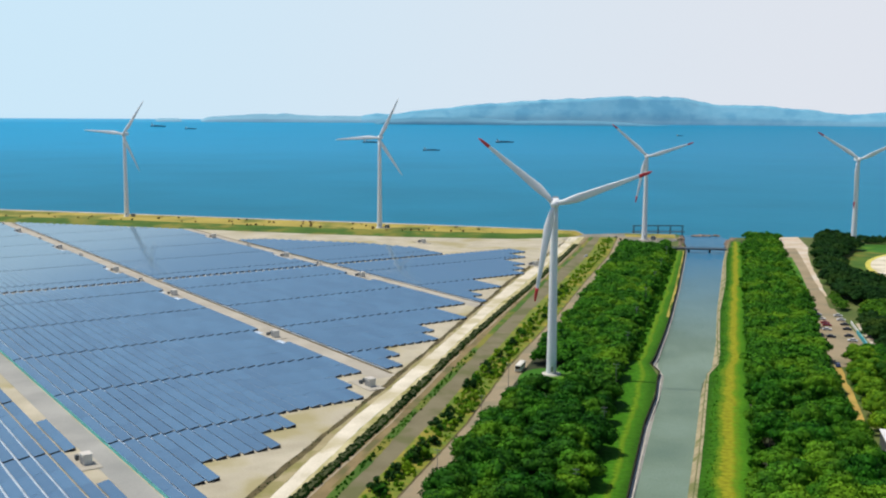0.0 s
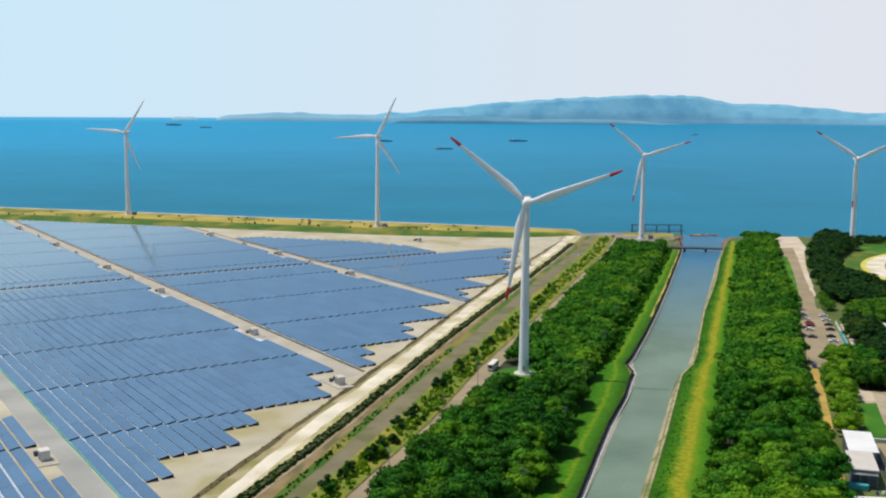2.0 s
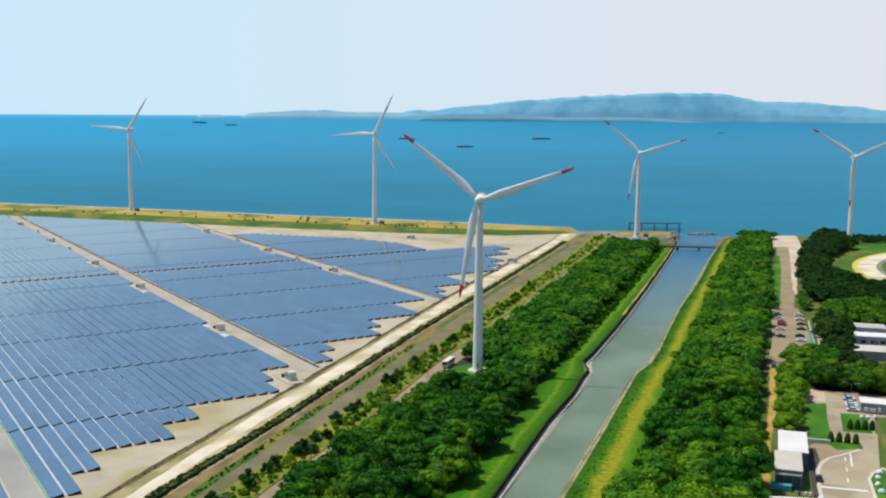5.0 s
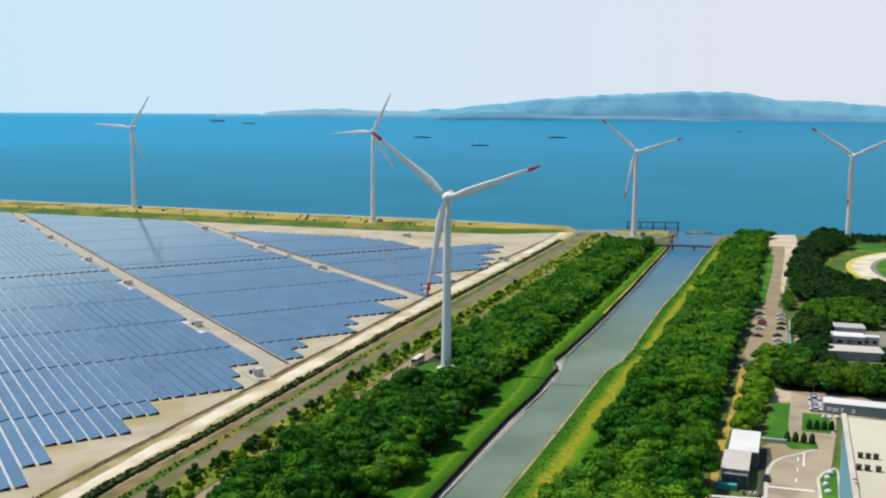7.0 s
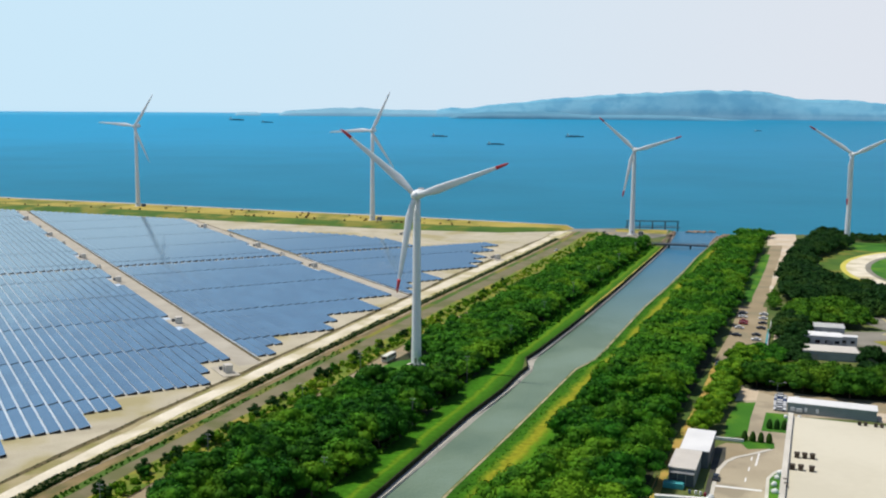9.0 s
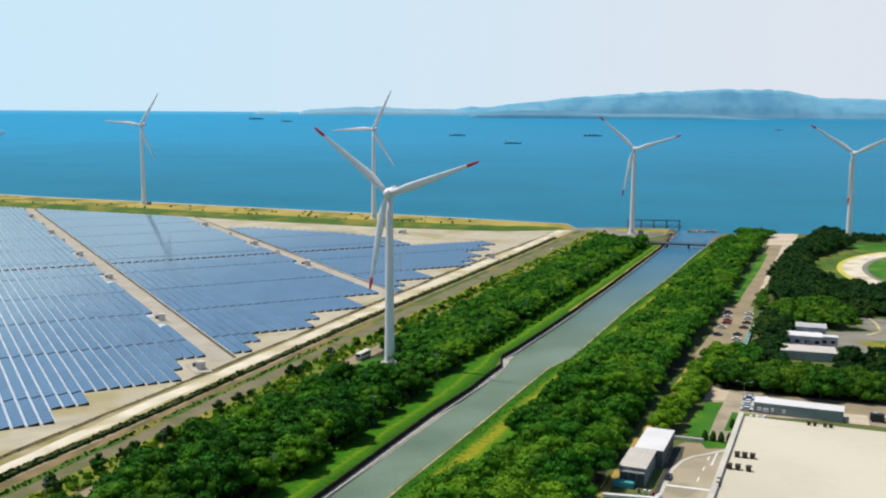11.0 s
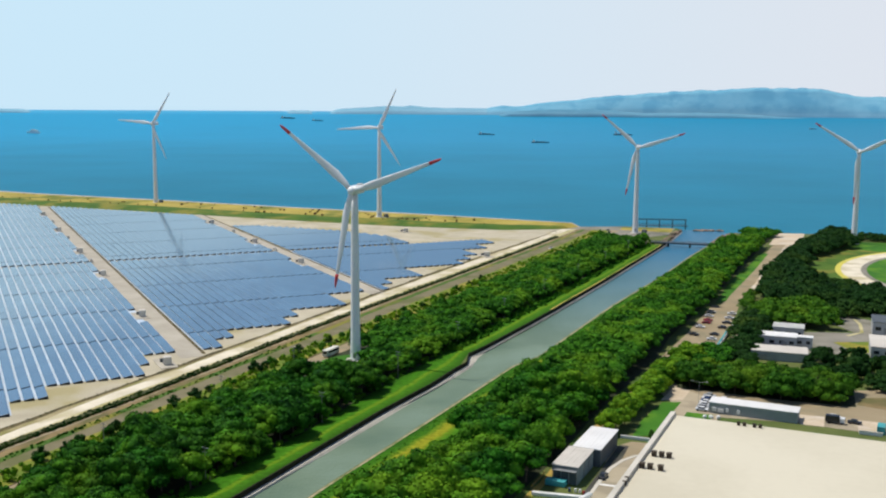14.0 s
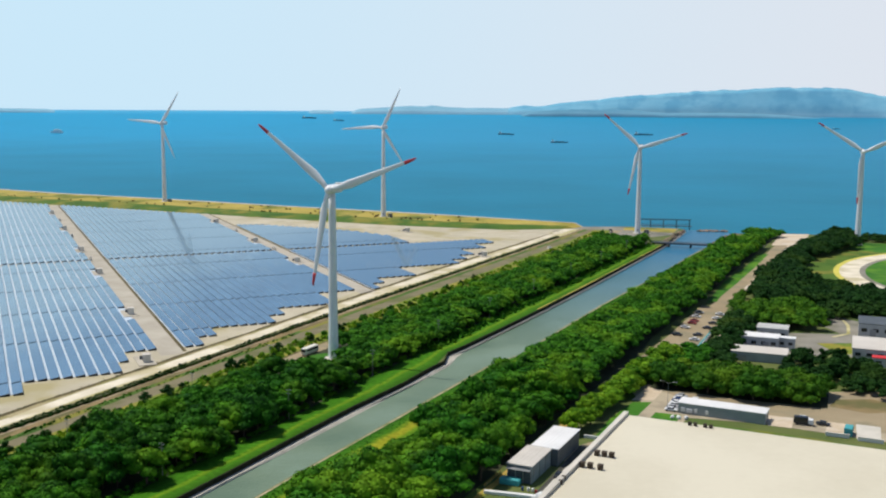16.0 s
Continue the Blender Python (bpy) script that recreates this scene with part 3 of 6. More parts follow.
loft("canal_bank_east", [[(x + 1.2, y, 0.06) for x, y in cut(BANK_R, YE)], [(x + 0.3, y, 0.03) for x, y in cut(BANK_R, YE)], [(at_y(WATER_R, y) + 1.2, y, -1.2) for y in YE],
                         [(at_y(WATER_R, y) - 0.4, y, -2.3) for y in YE]], M["apron"], "tan stone bank sloping into the canal", "embankment")
bm = bmesh.new()
for (x0, y0), (x1, y1) in zip(WALL[:-1], WALL[1:]):
    n = max(1, int((y1 - y0) / 24)) if y0 > 0 else 1
    for k in range(n):
        ax, ay, bx, by = x0 + (x1 - x0) * k / n, y0 + (y1 - y0) * k / n, x0 + (x1 - x0) * (k + 1) / n, y0 + (y1 - y0) * (k + 1) / n
        L = math.hypot(bx - ax, by - ay)
        box(bm, (ax + bx) / 2, (ay + by) / 2, -0.75, L - 0.04, 0.5, 2.3, rz=math.degrees(math.atan2(by - ay, bx - ax)), bevel=0.06)
tagged(new("canal_wall", finish(bm, "canal_wall", M["shadewall"])), "weathered concrete wall along the canal, shade and plants in its near black colour", "wall", kind="structure")

# coast: slope, top and sea wall
mid = lambda t, z: [(a[0] + (b[0] - a[0]) * t, a[1] + (b[1] - a[1]) * t, z if b[0] < 120 or z < 0 else z * 0.03) for a, b in zip(SEA_LAND, SEA_EDGE)]
loft("coast_slope", [mid(0.0, 0.02), mid(0.2, 1.6), mid(0.36, 2.3)], M["slope"], "green grassy landward slope of the sea dyke", "embankment")
loft("coast_top", [mid(0.36, 2.3), mid(0.7, 2.7), mid(0.93, 2.9)], M["drygrass"], "dry yellow grass on top of the sea dyke", "embankment")
loft("sea_wall", [mid(0.93, 2.95), mid(0.93, 3.2), mid(0.99, 3.25), mid(1.0, 3.2), mid(1.03, -3.2)], M["concrete"], "pale concrete sea wall along the shore", "wall")
slab("coast_yard", [(100, 850), (112, 868), (124, 888), (164, 898), (205, 893), (196, 845), (150, 800), (136, 770), (125, 800)], -0.3, 0.045, M["tarmac"], "worn tarmac and sand yard behind the shore", "pavement")
slab("shore_grass", [(158, 872), (160, 893), (203, 889), (199, 862)], -0.3, 0.16, M["drygrass"], "dry yellow grass beside the canal mouth", "ground")

# solar yard, roads and verges of the west side
slab("solar_yard", [(-900, 100)] + [(-90, 100)] + DITCH + [(60, 850), (-31, 859), (-110, 877), (-193, 899), (-290, 926), (-420, 957), (-560, 998), (-900, 1105)], -0.3, 0.03, M["yard"], "pale gravel ground of the solar park", "ground")
ribbon("ditch", shift(DITCH, -1.1), shift(DITCH, 1.3), 0.07, M["ditch"], "weedy brown ditch along the solar park", "ditch", rough=0.7)
ribbon("verge_pale", shift(DITCH, 0.9), shift(WHITE_L, 1.8), 0.05, M["brownverge"], "dry grass verge beside the gravel road", "ground", rough=0.5)
ribbon("white_road", shift(WHITE_L, 1.8), WHITE_R, 0.08, M["white"], "white gravel road along the solar park", rough=0.55)
ribbon("verge_hedge", WHITE_R, shift(HEDGE, 0.9), 0.06, M["palegrass"], "dry grass verge beside the hedge", "ground", rough=0.3)
YH = Y9[:-1] + [815]
ribbon("hedge_core", cut(shift(HEDGE, -1.2), YH), cut(shift(HEDGE, 1.1), YH), 0.75, M["hedge"], "dense dark hedge along the gravel road", "hedge", depth=0.9)
ribbon("drain", shift(HEDGE, 2.3), shift(HEDGE, 2.9), 0.12, M["yardtar"], "pale gravel edge beside the hedge", "drain", rough=0.35)
ribbon("dirt_shoulder", shift(HEDGE, 3.0), shift(HEDGE, 5.6), 0.085, M["shoulder"], "orange brown earth strip beside the hedge", rough=0.6)
ribbon("dirt_track", shift(HEDGE, 0.9), MEDIAN, 0.05, M["dirt"], "brown dirt strip beside the gravel road", rough=0.3)
ribbon("road_brown", MEDIAN, ROAD_B_R, 0.08, M["asphalt"], "worn brown grey asphalt road", rough=0.3)
ribbon("median_grass", shift(MEDIAN, -1.8), shift(MEDIAN, 1.3), 0.115, M["slope"], "green weedy strip between the dirt track and the road", "ground", rough=0.6)
ribbon("verge_yellow", shift(ROAD_B_R, -1.0), STRIP_R, 0.1, M["verge"], "yellow green planted verge between two roads", "ground", rough=0.5)
ribbon("kerb_ditch", shift(STRIP_R, -0.5), shift(STRIP_R, 0.2), 0.125, M["ditch"], "narrow dark gutter along the service road", "ditch", rough=0.25)
ribbon("road_tan", STRIP_R, ROAD_C_R, 0.08, M["tan"], "tan service road beside the wood", rough=0.3)
ribbon("wood_floor_west", ROAD_C_R[:-1] + [(140, 790)], WOOD_W_R, 0.06, M["woodfloor"], "floor of the wood with the trees' shade put into its colour", "ground")
yl = [150, 200] + list(range(240, 800, 20))
grass_band("lawn_west", cut(WOOD_W_R, yl), [(x - 0.3, y) for x, y in cut(WALL, yl)], 0.05, M["bandwest"], "bright mown grass strip along the canal")

# east side
yl = [150, 200] + list(range(240, 850, 20))
grass_band("lawn_east", shift(cut(BANK_R, yl), 1.0), shift(cut(WOOD_E_L, yl), 2.4), 0.05, M["bandeast"], "bright grass bank with a worn yellow path")
yf = [150, 269, 303, 337, 372, 425, 468, 540, 575, 668, 740, 850]
ribbon("wood_floor_east", shift(cut(WOOD_E_L, yf), 2.4), cut(WOOD_E_R, yf), 0.06, M["woodfloor"], "floor of the wood with the trees' shade put into its colour", "ground")
OCHRE = [(92, 150), (121.2, 262), (126.0, 278), (136.2, 318), (143.6, 341), (152.7, 373), (163.2, 412), (170, 436)]
ribbon("ochre_path", OCHRE, [(x + (2.0 if y < 300 else 2.6), y) for x, y in OCHRE], 0.08, M["orange"], "ochre dirt path beside the wood", "path", rough=0.7)
yr = [425, 468, 554, 584, 629, 686, 756, 868]
ribbon("road_east", cut(ROAD_R_L, yr), [(x + (1.0 if y < 584 else 1.6), y) for x, y in cut(ROAD_R_M, yr)], 0.08, M["tan"], "tan road with a car park towards the shore")
ribbon("grass_by_road", [(203, 556), (207, 573), (218.5, 627), (236.2, 684), (254, 750)], [(208.5, 560), (212.4, 577), (226.6, 627), (242.4, 684), (259.5, 750)], 0.1, M["lawn"], "green verge of the east road", "ground")
ribbon("bank_dry", [(at_y(WALL, y) - 2.6, y) for y in range(520, 800, 20)], [(at_y(WALL, y) - 0.5, y) for y in range(520, 800, 20)], 0.12, M["drygrass"], "dry ochre grass along the top of the canal wall", "ground", rough=0.9)
ribbon("pale_road", [(222.6, 584), (233.4, 627), (249, 685), (267.5, 752), (281, 805)], [(223.6, 584), (236.8, 628), (253.0, 686), (274, 756), (291, 805)], 0.12, M["sand"], "pale worn strip along the road towards the shore", rough=0.5)
slab("shore_sand", [(268, 800), (285, 873), (308, 876), (291, 803)], -0.2, 0.13, M["sand"], "pale pinkish sand where the road meets the shore", "ground")
slab("car_park", [(164.5, 416), (170, 416), (180, 436), (194, 452), (213.5, 546), (200, 548), (175, 452)], -0.2, 0.13, M["tan"], "tan tarmac car park", "pavement")

# far hills across the bay: azimuth in degrees from straight ahead and height above the water line
HILLS = [(-5.9, 10), (-5.4, 21), (-4.8, 29), (-4.2, 27), (-3.6, 28), (-2.7, 42), (-0.8, 56), (0.5, 70), (2.1, 80), (3.7, 87), (4.95, 97), (6.8, 101), (8.4, 109), (10.6, 108), (12.1, 106), (13, 88), (14.5, 71), (16, 72), (17.2, 63), (18.6, 58), (19.5, 44), (20.6, 36), (21.7, 43), (22.5, 48), (23.5, 52), (26, 47), (30, 34), (36, 19)]
ISLANDS = [(-37, 4), (-33, 7), (-30.4, 6), (-29.4, 0), (-17, 0), (-16.5, 6), (-15.5, 6), (-15.0, 0), (-14.4, 3), (-13.7, 11), (-12.3, 18), (-11.6, 22), (-10.9, 25), (-10.3, 22), (-9.8, 27), (-9.1, 21), (-8.0, 17), (-7.1, 18), (-6, 17), (-4.6, 16), (-3, 6)]
COAST = [(-5, 1), (-4, 12), (-2, 20), (0, 22), (1.5, 16), (3, 7), (6, 10), (9, 6), (10.5, 3), (12, 1)]


def ridge(name, prof, dist, deep, mat, label, rough, base):
    prof_a, prof_h = [p[0] for p in prof], [p[1] for p in prof]
    n, verts, quads, deps = 420, [], [], (0.0, 0.12, 0.25, 0.38, 0.5, 0.62, 0.75, 1.0)
    for i in range(n):
        a = prof_a[0] + (prof_a[-1] - prof_a[0]) * i / (n - 1)
        h = float(np.interp(a, prof_a, prof_h))
        for f in deps:
            d = dist + deep * f
            shape = float(np.interp(f, (0.0, 0.25, 0.5, 0.75, 1.0), (0.0, 0.4, 0.7, 1.0, 0.3)))
            jit = 1 + (rough if f > 0.7 else rough * 1.3) * noise.fractal(Vector((a * 1.1 + f * 3.0, f * 4, 1.3)), 0.8, 2.0, 3)
            r = radians(a)
            verts.append((80 + math.sin(r) * d, math.cos(r) * d, base - 30 if f == 0 else base - 14 + 8 * f + h * shape * jit + 14 * min(1.0, h / 8)))
    k = len(deps)
    for i in range(n - 1):
        for j in range(k - 1):
            quads.append((i * k + j, (i + 1) * k + j, (i + 1) * k + j + 1, i * k + j + 1))
    ob = new(name, mesh_np(name, verts, quads, mat))
    for p in ob.data.polygons:
        p.use_smooth = True
    return tagged(ob, label, "hill", kind="structure")


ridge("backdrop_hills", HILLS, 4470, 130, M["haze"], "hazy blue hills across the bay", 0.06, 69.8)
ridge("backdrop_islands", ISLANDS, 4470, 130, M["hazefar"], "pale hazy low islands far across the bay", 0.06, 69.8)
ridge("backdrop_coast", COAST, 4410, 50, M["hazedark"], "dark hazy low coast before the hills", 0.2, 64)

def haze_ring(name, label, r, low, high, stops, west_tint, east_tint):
    """An added ring that glows in place of far haze: its strength changes with height by the stops (0 to 1 between low
    and high), its tint from west to east.
    """
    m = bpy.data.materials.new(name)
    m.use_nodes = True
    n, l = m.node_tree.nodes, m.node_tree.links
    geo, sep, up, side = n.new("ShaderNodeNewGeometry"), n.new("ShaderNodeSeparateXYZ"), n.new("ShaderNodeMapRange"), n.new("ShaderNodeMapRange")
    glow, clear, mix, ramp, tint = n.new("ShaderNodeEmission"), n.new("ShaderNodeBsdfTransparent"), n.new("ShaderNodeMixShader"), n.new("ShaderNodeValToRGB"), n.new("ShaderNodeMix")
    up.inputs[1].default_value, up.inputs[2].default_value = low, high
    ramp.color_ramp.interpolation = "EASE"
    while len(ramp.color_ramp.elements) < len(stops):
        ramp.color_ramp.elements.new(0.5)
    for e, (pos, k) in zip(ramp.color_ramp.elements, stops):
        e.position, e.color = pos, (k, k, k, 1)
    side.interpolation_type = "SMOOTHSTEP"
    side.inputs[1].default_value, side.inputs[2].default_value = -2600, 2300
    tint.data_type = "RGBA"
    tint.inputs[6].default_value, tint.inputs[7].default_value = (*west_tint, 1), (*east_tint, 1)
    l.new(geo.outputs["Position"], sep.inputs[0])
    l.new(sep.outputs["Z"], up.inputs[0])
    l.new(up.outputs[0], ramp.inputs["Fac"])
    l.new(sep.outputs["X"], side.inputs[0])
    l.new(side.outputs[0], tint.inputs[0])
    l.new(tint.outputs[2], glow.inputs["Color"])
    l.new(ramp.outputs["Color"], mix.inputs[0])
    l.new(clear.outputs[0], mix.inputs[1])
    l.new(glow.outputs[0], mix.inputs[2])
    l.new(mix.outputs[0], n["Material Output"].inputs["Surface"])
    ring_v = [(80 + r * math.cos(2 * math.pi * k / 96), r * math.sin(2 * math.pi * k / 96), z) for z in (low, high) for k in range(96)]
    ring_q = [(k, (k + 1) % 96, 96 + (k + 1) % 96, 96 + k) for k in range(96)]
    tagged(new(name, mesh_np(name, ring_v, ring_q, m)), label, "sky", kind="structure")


# two emissive rings: the low sky glow, then a faint veil before the hills
haze_ring("backdrop_haze", "glowing ring added as pale summer haze over the horizon", 4930, 20, 1050, [(0.0, 1.0), (0.8, 1.0), (1.0, 0.0)], (0.60, 0.805, 0.935), (0.75, 0.775, 0.83))
haze_ring("backdrop_sea_haze", "faint glowing ring added as pale haze on the far water", 4380, 56, 104, [(0.0, 0.0), (0.42, 0.13), (0.62, 0.05), (1.0, 0.0)], (0.42, 0.72, 0.90), (0.52, 0.72, 0.85))


# ---- wind turbines ----
def blade_mesh(length, tip0, tip1, mat, name):
    """A blade from tip0 to tip1 of its length: a round root that turns into a thin wing."""
    bm = bmesh.new()
    rows = []
    steps = [tip0 + (tip1 - tip0) * i / 14 for i in range(15)]
    for f in steps:
        chord = float(np.interp(f, [0, 0.05, 0.2, 0.5, 0.85, 0.97, 1.0], [1.9, 2.0, 3.5, 2.4, 1.3, 0.8, 0.15]))
        thick = float(np.interp(f, [0, 0.05, 0.2, 0.5, 1.0], [1.9, 1.8, 0.8, 0.42, 0.06]))
        tw = radians(float(np.interp(f, [0, 0.2, 1.0], [14, 10, 0])))
        ring = []
        for k in range(10):
            a = 2 * math.pi * k / 10
            cx, cy = chord * (0.5 * math.cos(a) + (0.2 if f > 0.06 else 0.0)), thick * 0.5 * math.sin(a)
            ring.append(bm.verts.new((cx * math.cos(tw) - cy * math.sin(tw), cx * math.sin(tw) + cy * math.cos(tw) - 0.9 * f * f, length * f + 1.0)))
        rows.append(ring)
    for a, b in zip(rows, rows[1:]):
        for k in range(10):
            bm.faces.new((a[k], a[(k + 1) % 10], b[(k + 1) % 10], b[k])).smooth = True
    bm.faces.new(rows[0])
    bm.faces.new(rows[-1])
    bmesh.ops.recalc_face_normals(bm, faces=bm.faces)
    return finish(bm, name, mat)


def wind_turbine(x, y, z, hub, base_r, top_r, turn, tip, heading, label):
    t = thing("wind_turbine", label, "wind turbine", pose(x, y, z), "wind turbines along the shore")
    bm = bmesh.new()
    bmesh.ops.create_cone(bm, cap_ends=True, segments=40, radius1=4.0, radius2=3.8, depth=0.5, matrix=Matrix.Translation((0, 0, 0.25)))
    part("foundation", bm, M["concrete"], t, "round pale concrete footing")
    bm = bmesh.new()
    rings = []
    for i in range(13):
        f = i / 12
        r = base_r + (top_r - base_r) * f + 0.12 * (1 - f) ** 8
        rings.append([bm.verts.new((r * math.cos(2 * math.pi * k / 32), r * math.sin(2 * math.pi * k / 32), 0.5 + f * (hub - 2.2))) for k in range(32)])
    for a, b in zip(rings, rings[1:]):
        for k in range(32):
            bm.faces.new((a[k], a[(k + 1) % 32], b[(k + 1) % 32], b[k])).smooth = True
    bm.faces.new(rings[-1])
    part("tower", bm, M["whitepaint"], t)
    for f in (0.33, 0.66, 0.985):
        bm = bmesh.new()
        r = base_r + (top_r - base_r) * f + 0.05
        bmesh.ops.create_cone(bm, cap_ends=True, segments=32, radius1=r, radius2=r, depth=0.25, matrix=Matrix.Translation((0, 0, 0.5 + f * (hub - 2.2))))
        part("flange_ring", bm, M["whitepaint"], t)
    bm = bmesh.new()
    box(bm, 0, -base_r - 0.02, 2.6, 1.0, 0.2, 2.2, bevel=0.05)
    part("door", bm, M["greymetal"], t, "grey steel service door")
    head = Matrix.Translation((0, 0, hub)) @ pose(0, 0, 0, 0, 0, heading)
    bm = bmesh.new()
    box(bm, 0, 2.6, 0.1, 3.3, 9.0, 3.3, bevel=0.55)
    nac = part("nacelle", bm, M["whitepaint"], t, at=head)
    bm = bmesh.new()
    box(bm, 0, 6.2, 1.9, 2.4, 1.2, 0.8, bevel=0.15)
    part("cooler", bm, M["greymetal"], nac, "grey cooler on the nacelle")
    bm = bmesh.new()
    bmesh.ops.create_uvsphere(bm, u_segments=24, v_segments=14, radius=1.75, matrix=Matrix.Translation((0, -2.9, 0)) @ Matrix.Diagonal((1, 1.15, 1, 1)))
    for f in bm.faces:
        f.smooth = True
    part("hub", bm, M["whitepaint"], t, at=head)
    for k in range(3):
        b = part("blade", BLADE, None, t, at=head @ Matrix.Translation((0, -3.1, 0)) @ pose(0, 0, 0, 0, turn + 120 * k, 0))
        if tip:
            part("blade_tip", tip, None, b, "red painted blade tip")
    return t


BLADE = blade_mesh(38.5, 0.0, 1.0, M["whitepaint"], "blade")


def tip_mesh():
    bm = bmesh.new()
    rows = []
    for i in range(6):
        f = 0.86 + 0.1405 * i / 5
        chord = float(np.interp(f, [0.85, 0.97, 1.0], [1.3, 0.8, 0.15])) * 1.12 + 0.08
        thick = float(np.interp(f, [0.5, 1.0], [0.42, 0.06])) + 0.12
        rows.append([bm.verts.new((chord * (0.5 * math.cos(2 * math.pi * k / 10) + 0.2), thick * 0.5 * math.sin(2 * math.pi * k / 10) - 0.9 * f * f, 38.5 * f + 1.0)) for k in range(10)])
    for a, b in zip(rows, rows[1:]):
        for k in range(10):
            bm.faces.new((a[k], a[(k + 1) % 10], b[(k + 1) % 10], b[k])).smooth = True
    bm.faces.new(rows[0])
    bm.faces.new(rows[-1])
    bmesh.ops.recalc_face_normals(bm, faces=bm.faces)
    return finish(bm, "blade_tip", M["redpaint"])


TIP = tip_mesh()
wind_turbine(44.1, 401.0, 0.0, 69.3, 2.0, 1.35, 70, TIP, -8, "white wind turbine with red blade tips beside the wood")
wind_turbine(-309.9, 991.8, 2.3, 80.5, 2.2, 1.4, 35, None, -8, "tall white wind turbine on the grassy sea dyke")
wind_turbine(-56.9, 906.6, 2.3, 80.5, 2.2, 1.4, 27, None, -8, "tall white wind turbine on the sea dyke behind the panels")
wind_turbine(169.7, 852.3, 0.1, 70.0, 2.2, 1.4, 72, TIP, -8, "white wind turbine beside the canal mouth")
wind_turbine(333.6, 821.0, 0.0, 70.0, 2.2, 1.4, 63, TIP, -8, "white wind turbine behind the dark trees")

# ---- solar park: rows run along U, and stand one behind another along V ----
UA = radians(-55)
U, V = Vector((math.cos(UA), math.sin(UA))), Vector((-math.sin(UA), math.cos(UA)))
TURN_U = Matrix.Rotation(UA, 4, "Z")


def sw(s, w):
    p = U * s + V * w
    return p.x, p.y


UNIT, PITCH, DEEP, LOW, TILT = 16.33, 4.5, 3.52, 0.5, 10.0


def sw_strip(name, s0, s1, w0, w1, z, mat, label, category="road"):
    return slab(name, [sw(s0, w0), sw(s1, w0), sw(s1, w1), sw(s0, w1)], z - 0.25, z, mat, label, category)


sw_strip("aisle_first", -1010, -336, 202.8, 212.5, 0.07, M["aisle"], "beige gravel service aisle between the panels")
sw_strip("aisle_second", -880, -436, 326.5, 336.0, 0.07, M["aisle"], "beige gravel service aisle between the panels")
sw_strip("aisle_cross", -616, -611, 92, 460, 0.10, M["aisle"], "beige gravel cross aisle between the panels")
sw_strip("aisle_edge_first", -1010, -340, 212.5, 214.0, 0.16, M["ditch"], "dark weedy edge of the gravel aisle", "ditch")
sw_strip("aisle_edge_second", -880, -440, 336.0, 337.2, 0.16, M["ditch"], "dark weedy edge of the gravel aisle", "ditch")
sw_strip("grey_road", -520, -180, 82.6, 90.2, 0.09, M["grey"], "grey gravel road between two panel fields")

def field_ground(name, w0, table, s_far, w1):
    pts, w = [], w0
    for wm, sn in table:
        top = min(wm - 1.8, w1)
        pts += [(sn - 2.5, w), (sn - 2.5, top)]
        w = top
    pts += [(s_far, w), (s_far, w0)]
    slab(name, [sw(a, b) for a, b in pts], -0.2, 0.055, M["fieldgravel"], "whitish gravel below the solar panels", "ground")


STATIONS = [(-330, 195.5), (-429, 203.0), (-561, 203.0), (-666, 202.5), (-801, 202.0), (-932, 201.5), (-560, 327), (-669, 327), (-805, 327.5), (-302, 80.4), (-683, 457), (-537, 453)]
NEAR_A = [(101.5, -247.5), (108, -263.8), (137.8, -280.2), (150.2, -296.5), (184.6, -313.0), (191, -329.2), (206, -345.6)]
NEAR_B = [(222.5, -345.6), (231, -362.0), (264, -378.2), (273, -394.6), (305, -411.0), (327, -443.6)]
NEAR_C = [(344.5, -443.6), (353, -460.0), (379, -476.3), (424, -509.0), (436, -525.3), (449, -541.6), (474, -568.0), (492, -590.0)]


field_ground("gravel_field_first", 91.5, NEAR_A, -611.5, 202.6)
field_ground("gravel_field_second", 214.2, NEAR_B, -611.5, 326.2)
field_ground("gravel_field_third", 337.4, NEAR_C, -611.5, 491)
slab("gravel_field_near", [sw(-470, 20), sw(-216, 20), sw(-216, 72.5), sw(-470, 72.5)], -0.2, 0.055, M["fieldgravel"], "whitish gravel below the solar panels", "ground")
slab("gravel_field_far_first", [sw(-1130, 92), sw(-616, 92), sw(-616, 202.6), sw(-1005, 202.6)], -0.2, 0.055, M["fieldgravel"], "whitish gravel below the solar panels", "ground")
slab("gravel_field_far_second", [sw(-1000, 214.2), sw(-616, 214.2), sw(-616, 326.2), sw(-870, 326.2)], -0.2, 0.055, M["fieldgravel"], "whitish gravel below the solar panels", "ground")


def near_end(table, w):
    for wm, s in table:
        if w + DEEP <= wm + 1.2:
            return s
    return None


def far_edge(w):
    return -1012 + 1.21 * (w - 213.7)


